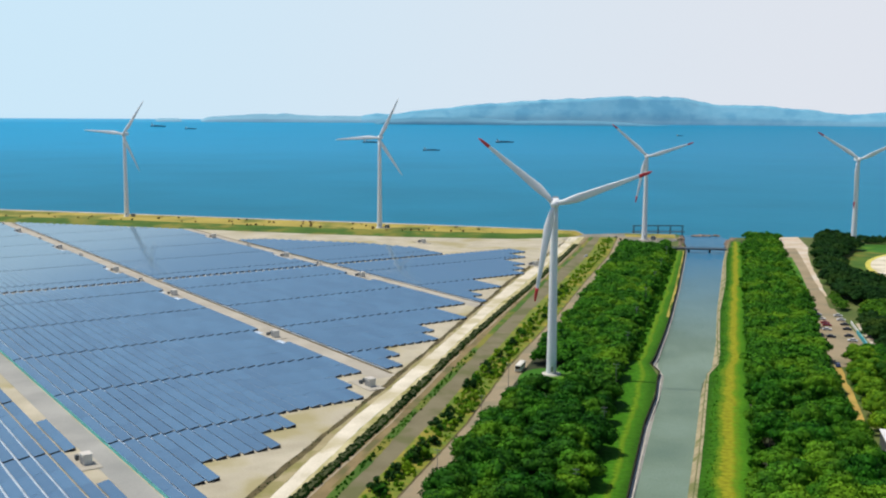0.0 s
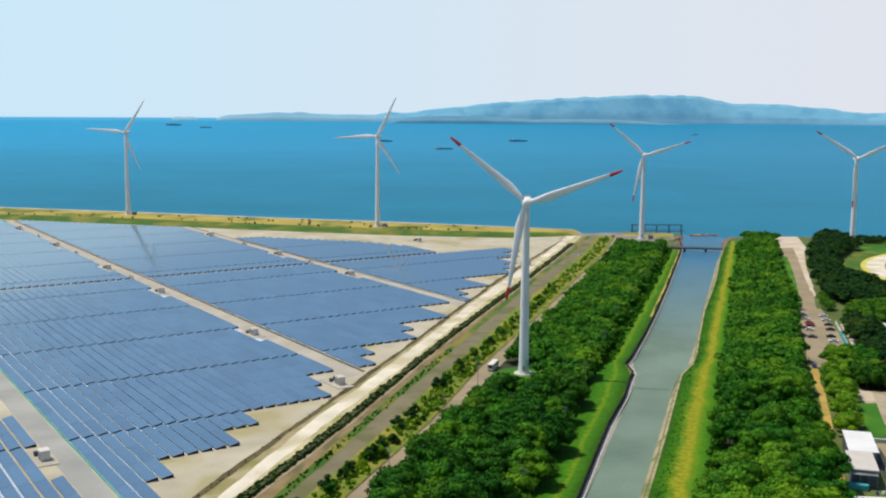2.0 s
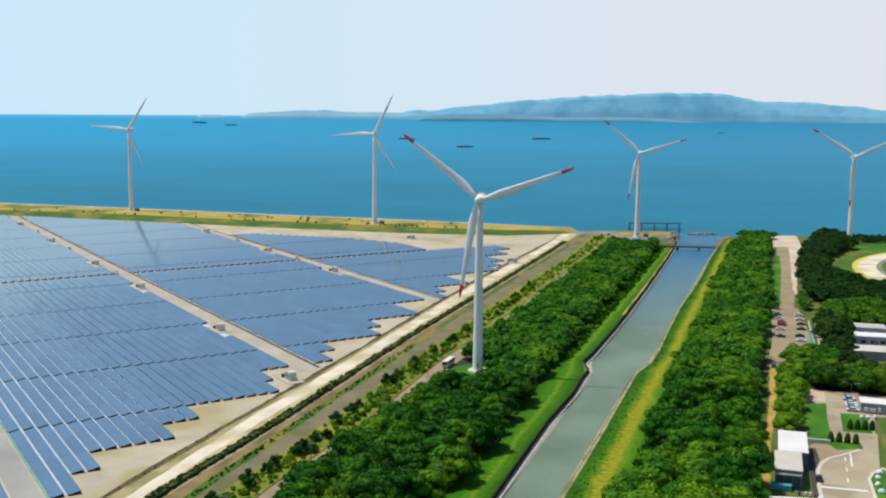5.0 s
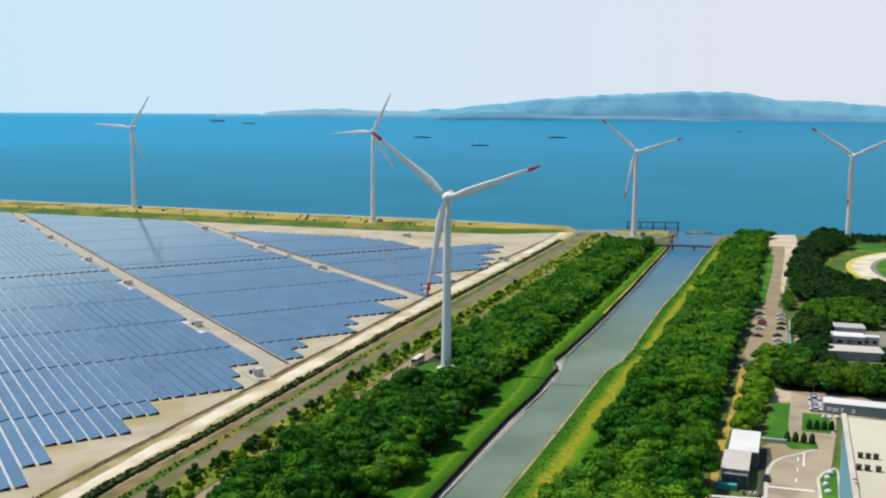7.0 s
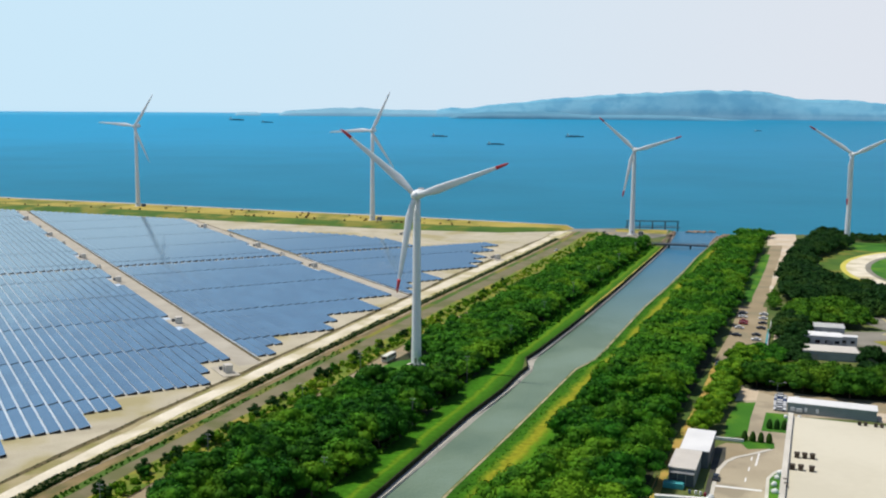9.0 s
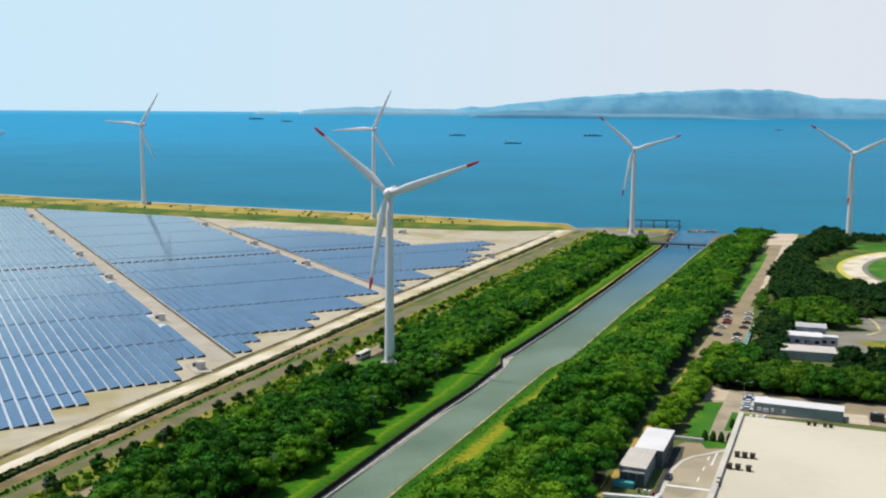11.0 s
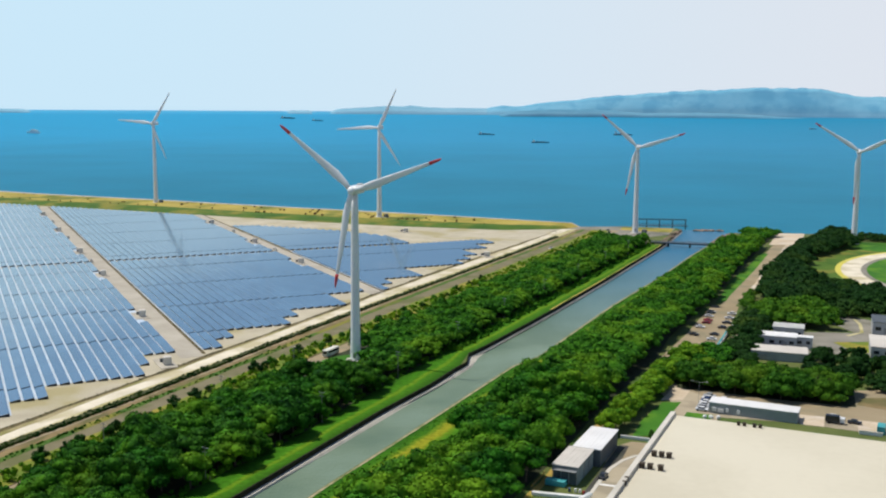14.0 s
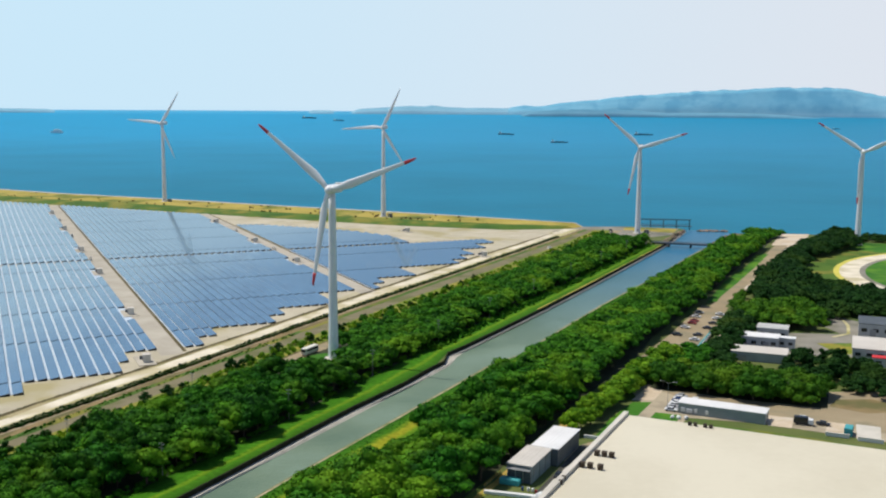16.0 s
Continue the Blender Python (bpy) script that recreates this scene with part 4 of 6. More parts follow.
def spans():
    """All rows as (field, w, s from, s to), cut at the aisles."""
    rows = []
    for k in range(25):
        w = 91.2 + PITCH * k
        rows += [("a", w, -611.5, near_end(NEAR_A, w)), ("a_far", w, far_edge(w) + 4, -616.0)]
    for k in range(25):
        w = 214.6 + PITCH * k
        rows += [("b", w, -611.5, near_end(NEAR_B, w)), ("b_far", w, far_edge(w) + 4, -616.0)]
    for k in range(35):
        w = 338.0 + PITCH * k
        rows.append(("c", w, -611.5, near_end(NEAR_C, w)))
        if w < 446:
            rows.append(("c_far", w, max(far_edge(w) + 70, -776 + 0.35 * (w - 338)) if w < 412 else -702 + (w - 412) * 2.4, -616.0))
    for k in range(12):
        w = 78.0 - PITCH * k
        rows.append(("d", w, -460.0 if k else -350.0, -215.0))
    return [r for r in rows if r[3] is not None and r[3] - r[2] > (45 if r[0] == "c_far" else 6)]


def pieces(field, s0, s1):
    """Cuts a row into tables of up to four units, as lists of (start, length)."""
    start = -313.0 if not field.endswith("_far") else -634.0
    cuts = [start + 65.32 * k for k in range(-12, 8)]
    edges = [s0] + [c for c in cuts if s0 + 4 < c < s1 - 4] + [s1]
    out = []
    for a, b in zip(edges, edges[1:]):
        a, b = a + 0.65, b - 0.65
        n = max(1, round((b - a) / UNIT))
        out.append([(a + (b - a) * i / n, (b - a) / n) for i in range(n)])
    return out


def free(s, length, w):
    for a, b in STATIONS:
        if s < a + 7.5 and s + length > a - 7.5 and w < b + 4.2 and w + DEEP > b - 2.6:
            return False
    return True


DECKS = {}


def deck(length):
    key = round(length, 1)
    if key not in DECKS:
        bm = bmesh.new()
        box(bm, 0, DEEP / 2, 0, key - 0.16, DEEP, 0.07)
        bm.normal_update()
        DECKS[key] = finish(bm, "panel_deck", M["solar"])
        bm = bmesh.new()
        for yy in (0.7, 2.9):
            box(bm, 0, yy * math.cos(radians(TILT)), LOW + yy * math.sin(radians(TILT)) - 0.14, key - 0.5, 0.1, 0.12)
        for i in range(max(2, int(key / 4))):
            x = -key / 2 + 1.2 + i * (key - 2.4) / (max(2, int(key / 4)) - 1)
            for yy in (0.7, 2.9):
                h = LOW + yy * math.sin(radians(TILT)) - 0.15
                box(bm, x, yy * math.cos(radians(TILT)), h / 2, 0.12, 0.12, h)
        DECKS[key, "rack"] = finish(bm, "support_rack", M["galv"])
    return key


rng = random.Random(7)
far_v, far_q = [], []
end_v, end_q = [], []
bm = bmesh.new()
# dark sheet added at each row end, standing in for the shade underneath
shade_outline = [(0.0, 0.05), (DEEP * 0.97, 0.05), (DEEP * 0.97, LOW + DEEP * 0.97 * math.sin(radians(TILT)) - 0.05), (0.0, LOW - 0.05)]
sides = [[bm.verts.new((dx, y, z)) for y, z in shade_outline] for dx in (-0.05, 0.05)]
bm.faces.new(sides[0])
bm.faces.new(sides[1])
for i in range(4):
    bm.faces.new((sides[0][i], sides[0][(i + 1) % 4], sides[1][(i + 1) % 4], sides[1][i]))
bmesh.ops.recalc_face_normals(bm, faces=bm.faces)
END_SHADE = finish(bm, "end_plate", M["dark"])
for field, w, s0, s1 in spans():
    for table in pieces(field, s0, s1):
        near = field in "abd" and len(field) == 1
        units = [(s, ln) for s, ln in table if free(s, ln, w)]
        if not units:
            continue
        if near:
            mid_s = (units[0][0] + units[-1][0] + units[-1][1]) / 2
            x, y = sw(mid_s, w)
            t = thing("solar_table", "long row of dark blue solar panels on steel racks", "solar panel", Matrix.Translation((x, y, 0.03)) @ TURN_U, "rows of solar panels")
            part("end_plate", END_SHADE, None, t, "added dark sheet in place of shade below the row end", at=pose(units[-1][0] + units[-1][1] - mid_s - 0.2, 0.08, 0))
        else:
            for dx in (-0.05, 0.05):
                for y, z in shade_outline:
                    p = U * (units[-1][0] + units[-1][1] - 0.2 + dx) + V * (w + 0.08 + y)
                    end_v.append((p.x, p.y, z + 0.03))
            b = len(end_v) - 8
            end_q += [(b + 3, b + 2, b + 1, b), (b + 4, b + 5, b + 6, b + 7), (b + 2, b + 3, b + 7, b + 6), (b, b + 1, b + 5, b + 4), (b + 1, b + 2, b + 6, b + 5), (b + 3, b, b + 4, b + 7)]
        for s, ln in units:
            jr, jy = rng.gauss(0, 0.12), rng.gauss(0, 0.1)
            if near:
                key = deck(ln)
                off = s + ln / 2 - mid_s
                part("panel_deck", DECKS[key], None, t, at=pose(off, 0, LOW, TILT + jr, jy, 0))
                part("support_rack", DECKS[key, "rack"], None, t, at=pose(off, 0, 0))
            else:
                h = ln / 2 - 0.08
                c, sn = math.cos(radians(TILT + jr)), math.sin(radians(TILT + jr))
                b = len(far_v)
                for zz in (-0.07, 0.0):
                    for dx, dy in ((-h, 0), (h, 0), (h, DEEP), (-h, DEEP)):
                        p = U * (s + ln / 2 + dx) + V * (w + dy * c)
                        far_v.append((p.x, p.y, LOW + 0.03 + dy * sn + zz))
                far_q += [(b + 4, b + 5, b + 6, b + 7), (b + 3, b + 2, b + 1, b), (b, b + 1, b + 5, b + 4), (b + 1, b + 2, b + 6, b + 5), (b + 2, b + 3, b + 7, b + 6), (b + 3, b, b + 4, b + 7)]
                for dx in (-h + 0.6, 0.0, h - 0.6):
                    for dy in (0.7, 2.9):
                        b = len(far_v)
                        zt = LOW + dy * sn
                        for zz in (0.0, zt):
                            for ex, ey in ((-0.1, -0.1), (0.1, -0.1), (0.1, 0.1), (-0.1, 0.1)):
                                p = U * (s + ln / 2 + dx + ex) + V * (w + dy * c + ey)
                                far_v.append((p.x, p.y, zz))
                        far_q += [(b, b + 1, b + 5, b + 4), (b + 1, b + 2, b + 6, b + 5), (b + 2, b + 3, b + 7, b + 6), (b + 3, b, b + 4, b + 7)]
tagged(new("solar_field", mesh_np("solar_field", far_v, far_q, M["solar"], flat=True)), "far field of dark blue solar panel rows", "solar panels", kind="stuff")
tagged(new("solar_field_ends", mesh_np("solar_field_ends", end_v, end_q, M["dark"], flat=True)), "added dark sheets in place of shade below far row ends", "solar panels", kind="stuff")


def inverter_station(s, w, small=False):
    x, y = sw(s, w)
    t = thing("inverter_station", "cream inverter cabin with a pale roof on a gravel pad", "inverter station", Matrix.Translation((x, y, 0.07)) @ TURN_U, "inverter stations")
    bm = bmesh.new()
    box(bm, 0, 0, 0.12, 16.5, 7.0, 0.24, bevel=0.05)
    part("pad", bm, M["aisle"], t, "beige gravel pad")
    bm = bmesh.new()
    box(bm, 2.2, 0.3, 1.75, 3.4, 2.8, 3.0, bevel=0.06)
    cab = part("cabin", bm, M["cabin"], t)
    bm = bmesh.new()
    box(bm, 2.2, 0.3, 3.32, 3.7, 3.1, 0.14, bevel=0.03)
    part("roof", bm, M["roofbeige"], cab, "pale flat roof")
    bm = bmesh.new()
    for k in (-0.8, 0.8):
        box(bm, 2.2 + k, -1.13, 1.5, 1.2, 0.08, 2.2)
    part("door", bm, M["greymetal"], cab, "grey double door")
    for k, (dx, dy, h) in enumerate(((-1.6, 1.0, 2.1), (-3.4, 1.0, 1.6), (-2.6, -1.1, 1.4))):
        bm = bmesh.new()
        box(bm, dx, dy, 0.24 + h / 2, 1.3, 1.1, h, bevel=0.05)
        part("cabinet", bm, M["walldark"] if k else M["greymetal"], t, "grey electric cabinet")
    return t


for s, w in STATIONS:
    inverter_station(s, w)


def transformer_kiosk(s, w):
    x, y = sw(s, w)
    t = thing("transformer_kiosk", "small dark transformer kiosk beside the gravel aisle", "transformer", Matrix.Translation((x, y, 0.07)) @ TURN_U, "transformer kiosks")
    for k, (dx, dy, h) in enumerate(((0.0, 0.2, 2.2), (2.4, 0.0, 1.7), (-2.2, 0.3, 1.5))):
        bm = bmesh.new()
        box(bm, dx, dy, h / 2, 1.9, 1.5, h, bevel=0.06)
        b = part("cabinet", bm, M["cabin"] if k else M["walldark"], t)
        bm = bmesh.new()
        box(bm, dx, dy, h + 0.06, 2.1, 1.7, 0.12, bevel=0.03)
        part("lid", bm, M["roofbeige"], b)


for s, w in ((-866, 203.4), (-749, 203.6), (-618, 203.8), (-1000, 203), (-735, 328.5), (-620, 328.5)):
    transformer_kiosk(s, w)

# ---- trees ----
def crown_arrays(seed, rx, rz, leaves, lobes, size, pine=False, n=6, m=3, lift_up=0.0):
    """A domed crown of overlapping rounded boughs: the dense inside of each bough and small leaf sprays over it."""
    rg = np.random.RandomState(seed)
    v, q, centres = [], [], []
    for k in range(lobes):
        a, f = 2.4 * k + rg.uniform(-0.4, 0.4), math.sqrt((k + 0.4) / lobes)
        if pine:
            h = rg.uniform(-0.5, 0.55)
            rr, lr = rx * (0.42 - 0.4 * h) * rg.uniform(0.6, 1.0), rx * rg.uniform(0.3, 0.45) * (0.95 - 0.8 * h)
            centres.append((rr * math.cos(a), rr * math.sin(a), rz * h, lr, lr * 0.9))
        else:
            rr, lr = rx * 0.68 * f, rx * rg.uniform(0.30, 0.46)
            h = 0.52 - 0.72 * f * f + rg.uniform(-0.14, 0.14)
            centres.append((rr * math.cos(a), rr * math.sin(a), rz * h, lr, lr * rz / rx * rg.uniform(0.7, 0.95)))
    cen = np.array(centres)
    for cx, cy, cz, lr, lz in centres:
        b = len(v)
        for j in range(m + 1):
            ph = math.pi * (j + 0.25) / (m + 0.5)
            for i in range(n):
                th = 2 * math.pi * i / n
                k = 0.84 * (1 + rg.uniform(-0.12, 0.12))
                v.append((cx + lr * k * math.sin(ph) * math.cos(th), cy + lr * k * math.sin(ph) * math.sin(th), cz + lz * k * math.cos(ph)))
        for j in range(m):
            for i in range(n):
                q.append((b + j * n + i, b + (j + 1) * n + i, b + (j + 1) * n + (i + 1) % n, b + j * n + (i + 1) % n))
    made = 0
    for trial in range(leaves * 6):
        if made >= leaves:
            break
        o = rg.randint(lobes)
        cx, cy, cz, lr, lz = centres[o]
        d = rg.normal(size=3)
        d[2] = d[2] * 0.9 + 0.4
        d /= np.linalg.norm(d)
        p = cen[o, :3] + d * (lr, lr, lz) * rg.uniform(0.84, 1.06)
        near = (((p - cen[:, :3]) / cen[:, [3, 3, 4]]) ** 2).sum(1)
        near[o] = 9
        if lobes > 1 and near.min() < 0.72:
            continue
        made += 1
        nrm = d + rg.normal(size=3) * 0.33 + (0, 0, lift_up)
        nrm /= np.linalg.norm(nrm)
        t1 = np.cross(nrm, rg.normal(size=3))
        t1 /= np.linalg.norm(t1)
        t2 = np.cross(nrm, t1)
        s1, s2 = size * rg.uniform(0.6, 1.25), size * rg.uniform(0.4, 0.9)
        b = len(v)
        lift = nrm * size * 0.15
        v += [tuple(p - t1 * s1), tuple(p - t2 * s2 + lift), tuple(p + t1 * s1), tuple(p + t2 * s2 + lift)]
        q.append((b, b + 1, b + 2, b + 3))
    v = np.array(v)
    v[:, 2] -= v[:, 2].min()
    return v, np.array(q)


CROWNS = [crown_arrays(11 + k, 4.4 + 0.3 * k, 3.5 + 0.2 * (k % 3), 760, 12, 0.39, n=7) for k in range(5)]
CROWNS_FAR = [crown_arrays(41 + k, 4.5 + 0.3 * k, 3.4, 310, 8, 0.6, lift_up=0.5) for k in range(4)]
PINES_FAR = [crown_arrays(61 + k, 3.4, 5.2, 260, 8, 0.6, pine=True) for k in range(3)]
SHRUBS = [crown_arrays(81 + k, 1.7, 1.5, 150, 5, 0.3) for k in range(3)]


def trunk_mesh(seed, h, r):
    bm = bmesh.new()
    rg = random.Random(seed)
    top = (rg.uniform(-0.3, 0.3), rg.uniform(-0.3, 0.3), h)
    rod(bm, (0, 0, -0.2), top, r, r * 0.55, 7)
    for k in range(4):
        a = k * 1.57 + rg.uniform(-0.4, 0.4)
        rod(bm, (top[0] * 0.8, top[1] * 0.8, h * 0.8), (math.cos(a) * 2.0, math.sin(a) * 2.0, h + 2.2), r * 0.45, r * 0.15, 5)
    return finish(bm, "trunk", M["bark"])


CROWN_MESH = {(i, key): mesh_np("crown", v, q, M[key]) for i, (v, q) in enumerate(CROWNS) for key in ("leaf", "leafyellow", "leafshaded", "leafbright")}
TRUNKS = [trunk_mesh(5 + k, 3.2, 0.22) for k in range(3)]
tree_rng = random.Random(21)


def tree(x, y, size, key, label, group, lift=2.0):
    t = thing("tree", label, "tree", pose(x, y, 0.05, 0, 0, tree_rng.uniform(0, 360)), group)
    part("trunk", tree_rng.choice(TRUNKS), None, t, at=Matrix.Diagonal((size, size, size, 1)))
    c = part("crown", CROWN_MESH[tree_rng.randrange(5), key], None, t, at=Matrix.LocRotScale((0, 0, lift * size), None, (size, size, size * tree_rng.uniform(0.85, 1.2))))
    return t


def oval_pts(cx, cy, rx, ry, n=28):
    return [(cx + rx * math.cos(2 * math.pi * k / n), cy + ry * math.sin(2 * math.pi * k / n)) for k in range(n)]


def scatter(poly, step, jitter, seed):
    rg = random.Random(seed)
    xs, ys = [p[0] for p in poly], [p[1] for p in poly]
    out, y, row = [], min(ys), 0
    while y < max(ys):
        x = min(xs) + (step / 2 if row % 2 else 0)
        while x < max(xs):
            px, py = x + rg.uniform(-jitter, jitter), y + rg.uniform(-jitter, jitter)
            if inside(px, py, poly):
                out.append((px, py))
            x += step
        y += step * 0.87
        row += 1
    return out


def woodland(name, places, arrays, mat, label, size0, size1, z=1.6, seed=3, ground=0.0):
    """Many far trees, too many to count, joined in one mesh."""
    rg = random.Random(seed)
    vs, qs, base = [], [], 0
    for x, y in places:
        v, q = arrays[rg.randrange(len(arrays))]
        s, a = rg.uniform(size0, size1), rg.uniform(0, 6.283)
        c, n = math.cos(a), math.sin(a)
        w = v * s
        vs.append(np.stack([w[:, 0] * c - w[:, 1] * n + x, w[:, 0] * n + w[:, 1] * c + y, w[:, 2] * rg.uniform(0.8, 1.2) + z * s + ground], 1))
        qs.append(q + base)
        base += len(v)
    if vs:
        tagged(new(name, mesh_np(name, np.concatenate(vs), np.concatenate(qs), mat)), label, "woodland", kind="stuff")


ys = [215, 269, 303, 337, 372, 425, 468, 540, 575, 668, 740, 790]
west_poly = [(x + 3.2, y) for x, y in cut(ROAD_C_R, ys)] + [(x - 0.8, y) for x, y in reversed(cut(WOOD_W_R, ys))]
east_poly = [(x + (5.8 if y < 380 else 4.6), y) for x, y in cut(WOOD_E_L, ys)] + [(x - (1.2 if y < 380 else 3.2 if y < 460 else 0.0 if y < 500 else -1.5 if y < 560 else 0.6), y) for x, y in reversed(cut(WOOD_E_R, ys))]
CLEAR = (44.1, 401.0)
LIMIT = 372
west = [p for p in scatter(west_poly, 6.1, 2.2, 31) if p[1] < LIMIT] + [p for p in scatter(west_poly, 5.5, 1.8, 63) if p[1] >= LIMIT]
west = [p for p in west if math.hypot(p[0] - CLEAR[0], p[1] - CLEAR[1]) > 10.5 and not (368.5 < p[1] < 412 and p[0] < 52)]
east = [p for p in scatter(east_poly, 6.1, 2.2, 32) if p[1] < LIMIT] + [p for p in scatter(east_poly, 5.5, 1.8, 64) if p[1] >= LIMIT]
# near west trees mix in the leaf copy that carries painted shade
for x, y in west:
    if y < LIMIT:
        tree(x, y, tree_rng.choice((0.7, 0.9, 1.0, 1.15, 1.3, 1.5)), tree_rng.choice(("leaf", "leafshaded")), "dense green broadleaf tree in the wood by the canal", "trees of the woods")
for x, y in east:
    if y < LIMIT:
        tree(x, y, tree_rng.choice((0.7, 0.9, 1.0, 1.15, 1.3, 1.5)), "leaf", "dense green broadleaf tree in the wood by the canal", "trees of the woods", 2.7)
woodland("woodland_west", [p for p in west if p[1] >= LIMIT], CROWNS_FAR, M["leaf"], "dense green wood between road and canal", 0.9, 1.3, seed=4)
woodland("woodland_east", [p for p in east if p[1] >= LIMIT], CROWNS_FAR, M["leaf"], "dense green wood beside the canal", 0.9, 1.3, z=3.2, seed=5)
woodland("shore_trees", scatter([(250, 800), (262, 800), (285, 862), (258, 862)], 6, 1.5, 33), CROWNS_FAR, M["leaf"], "green trees near the canal mouth", 0.8, 1.15, seed=6)
dark_poly = [(228, 572), (239.5, 620), (249, 650), (263, 707), (285, 768), (324, 866), (334, 860), (330, 800), (308, 768), (281, 716), (268, 664), (264, 622), (284, 586), (340, 572), (340, 545), (262, 546), (236, 552)]
woodland("pine_wood", scatter(dark_poly, 6.6, 2, 34), CROWNS_FAR, M["leafdark"], "dark green wood beside the east road", 1.1, 1.55, seed=7)
woodland("shore_wood", scatter([(330, 862), (430, 852), (430, 826), (334, 832)], 6.0, 2, 45), CROWNS_FAR, M["leafdark"], "low dark green wood along the shore", 0.55, 0.8, seed=14)
woodland("grove_car_park", scatter([(204, 474), (209, 500), (215, 503), (214, 480), (210, 468)], 5.2, 1.2, 35), CROWNS_FAR, M["leafdark"], "dark green grove beside the car park", 1.0, 1.3, seed=8)
woodland("grove_bright", scatter([(214, 500), (219, 530), (248, 536), (255, 522), (250, 496), (232, 491)], 7.6, 1.6, 49), CROWNS_FAR, M["leafgrove"], "broad sunlit green trees behind the works", 1.15, 1.5, seed=17)
woodland("bush_car_park", [(215.5, 541), (217.5, 546), (219.5, 556), (221, 565), (223.5, 573)], CROWNS_FAR, M["leafbright"], "round bush at the end of the car park", 0.75, 0.95, seed=18)
woodland("grove_hall", scatter([(254, 516), (258, 545), (292, 552), (300, 532), (268, 528)], 6.2, 1.4, 48), CROWNS_FAR, M["leafdark"], "dark trees beside the grey hall", 0.8, 1.1, seed=16)
woodland("grove_dark", scatter([(193, 424), (197, 446), (203, 478), (215, 472), (206, 440), (202, 418)], 5.6, 2, 36), CROWNS_FAR, M["leafdark"], "dark trees between car park and buildings", 0.7, 0.95, seed=9)
woodland("grove_tall", scatter([(203.5, 452), (206, 470), (212, 500), (217, 502), (214, 470), (208, 446)], 6.0, 1.4, 47), CROWNS_FAR, M["leafdark"], "tall dark trees beside the car park wall", 1.1, 1.4, seed=15)
woodland("pines_yard", scatter([(222, 404), (222, 424), (230, 438), (248, 441), (253, 432), (256, 416), (285, 410), (285, 400), (240, 398)], 6.0, 2, 37), CROWNS_FAR + PINES_FAR, M["leafdark"], "dark pines around the far yard", 0.65, 0.95, seed=10)
woodland("trees_east_edge", scatter([(240, 391), (246, 384), (262, 380), (290, 374), (290, 402), (240, 404)], 5.6, 1.6, 38), CROWNS_FAR, M["leafdark"], "dark trees at the edge of the yard", 0.6, 0.85, seed=11)
for x, y in scatter([(171, 383), (178, 398), (206, 396), (232, 386), (229, 368), (200, 374)], 6.3, 1.2, 39):
    tree(x, y, tree_rng.uniform(1.2, 1.55), "leafbright", "round green tree in the row behind the yard", "tree row behind the yard", 0.7)
for x, y in scatter([(142.5, 320), (150.5, 346), (159.5, 374), (170, 410), (176, 432), (184, 430), (172.5, 396), (161.5, 368), (154, 344), (148, 320)], 5.2, 0.7, 40):
    tree(x - 0.6, y, tree_rng.uniform(0.75, 1.1), "leafyellow", "yellow green tree beside the ochre path", "trees beside the ochre path")
for x, y in scatter([(157, 370), (161, 390), (170, 396), (170, 387), (164, 374)], 5.2, 0.8, 46):
    tree(x, y, tree_rng.uniform(0.7, 0.95), "leaf", "dark green tree between ochre path and lawn", "trees beside the ochre path", 1.2)
woodland("trees_lot", scatter([(178, 424), (186, 440), (196, 446), (200, 430), (186, 412), (177, 404), (174, 412)], 6, 1.5, 43), CROWNS_FAR, M["leaf"], "green trees between path and car park", 0.75, 1.0, seed=12)

slab("turbine_lawn", oval_pts(43.5, 391.0, 13.5, 20), -0.2, 0.1, M["lawn"], "mown grass round the foot of the turbine", "ground")

# shrubs in the planted verge
SHRUB_MESH = {(i, key): mesh_np("crown", v, q, M[key]) for i, (v, q) in enumerate(SHRUBS) for key in ("leaf", "leafdark", "leafyellow")}


def shrub(x, y, size, key, label):
    t = thing("shrub", label, "shrub", pose(x, y, 0.1, 0, 0, tree_rng.uniform(0, 360)), "shrubs in the verge")
    part("crown", SHRUB_MESH[tree_rng.randrange(3), key], None, t, at=Matrix.LocRotScale((0, 0, 0.15), None, (size, size, size)))
    bm = bmesh.new()
    rod(bm, (0, 0, -0.1), (0, 0, 1.0 * size), 0.1, 0.06, 6)
    part("stem", bm, M["bark"], t)


for x, y, s in [(18, 408, 1.7), (10, 377, 1.9), (12, 383, 1.2), (2, 337, 1.8), (-2, 328, 1.7), (-8, 297, 2.0), (-13, 285, 1.5), (-18, 271, 1.8), (-15, 280, 1.2), (-24, 255, 1.6), (3, 347, 1.1), (25, 430, 1.3), (32, 452, 1.4), (-30, 236, 1.6), (-6, 309, 1.2), (37, 478, 1.2)]:
    shrub(x, y, s, "leafdark", "rounded dark green shrub in the planted verge")


verge_mid = [((a[0] + b[0]) / 2, a[1]) for a, b in zip(ROAD_B_R, STRIP_R)]
verge_rng = random.Random(77)
for k in range(52):
    y = 228 + 7.4 * k + verge_rng.uniform(-4, 4)
    shrub(at_y(verge_mid, y) + verge_rng.uniform(-3.8, 3.2), y, verge_rng.uniform(0.7, 1.6), ("leafyellow", "leaf", "leafyellow", "leafdark")[k % 4], "small green shrub in the planted verge")


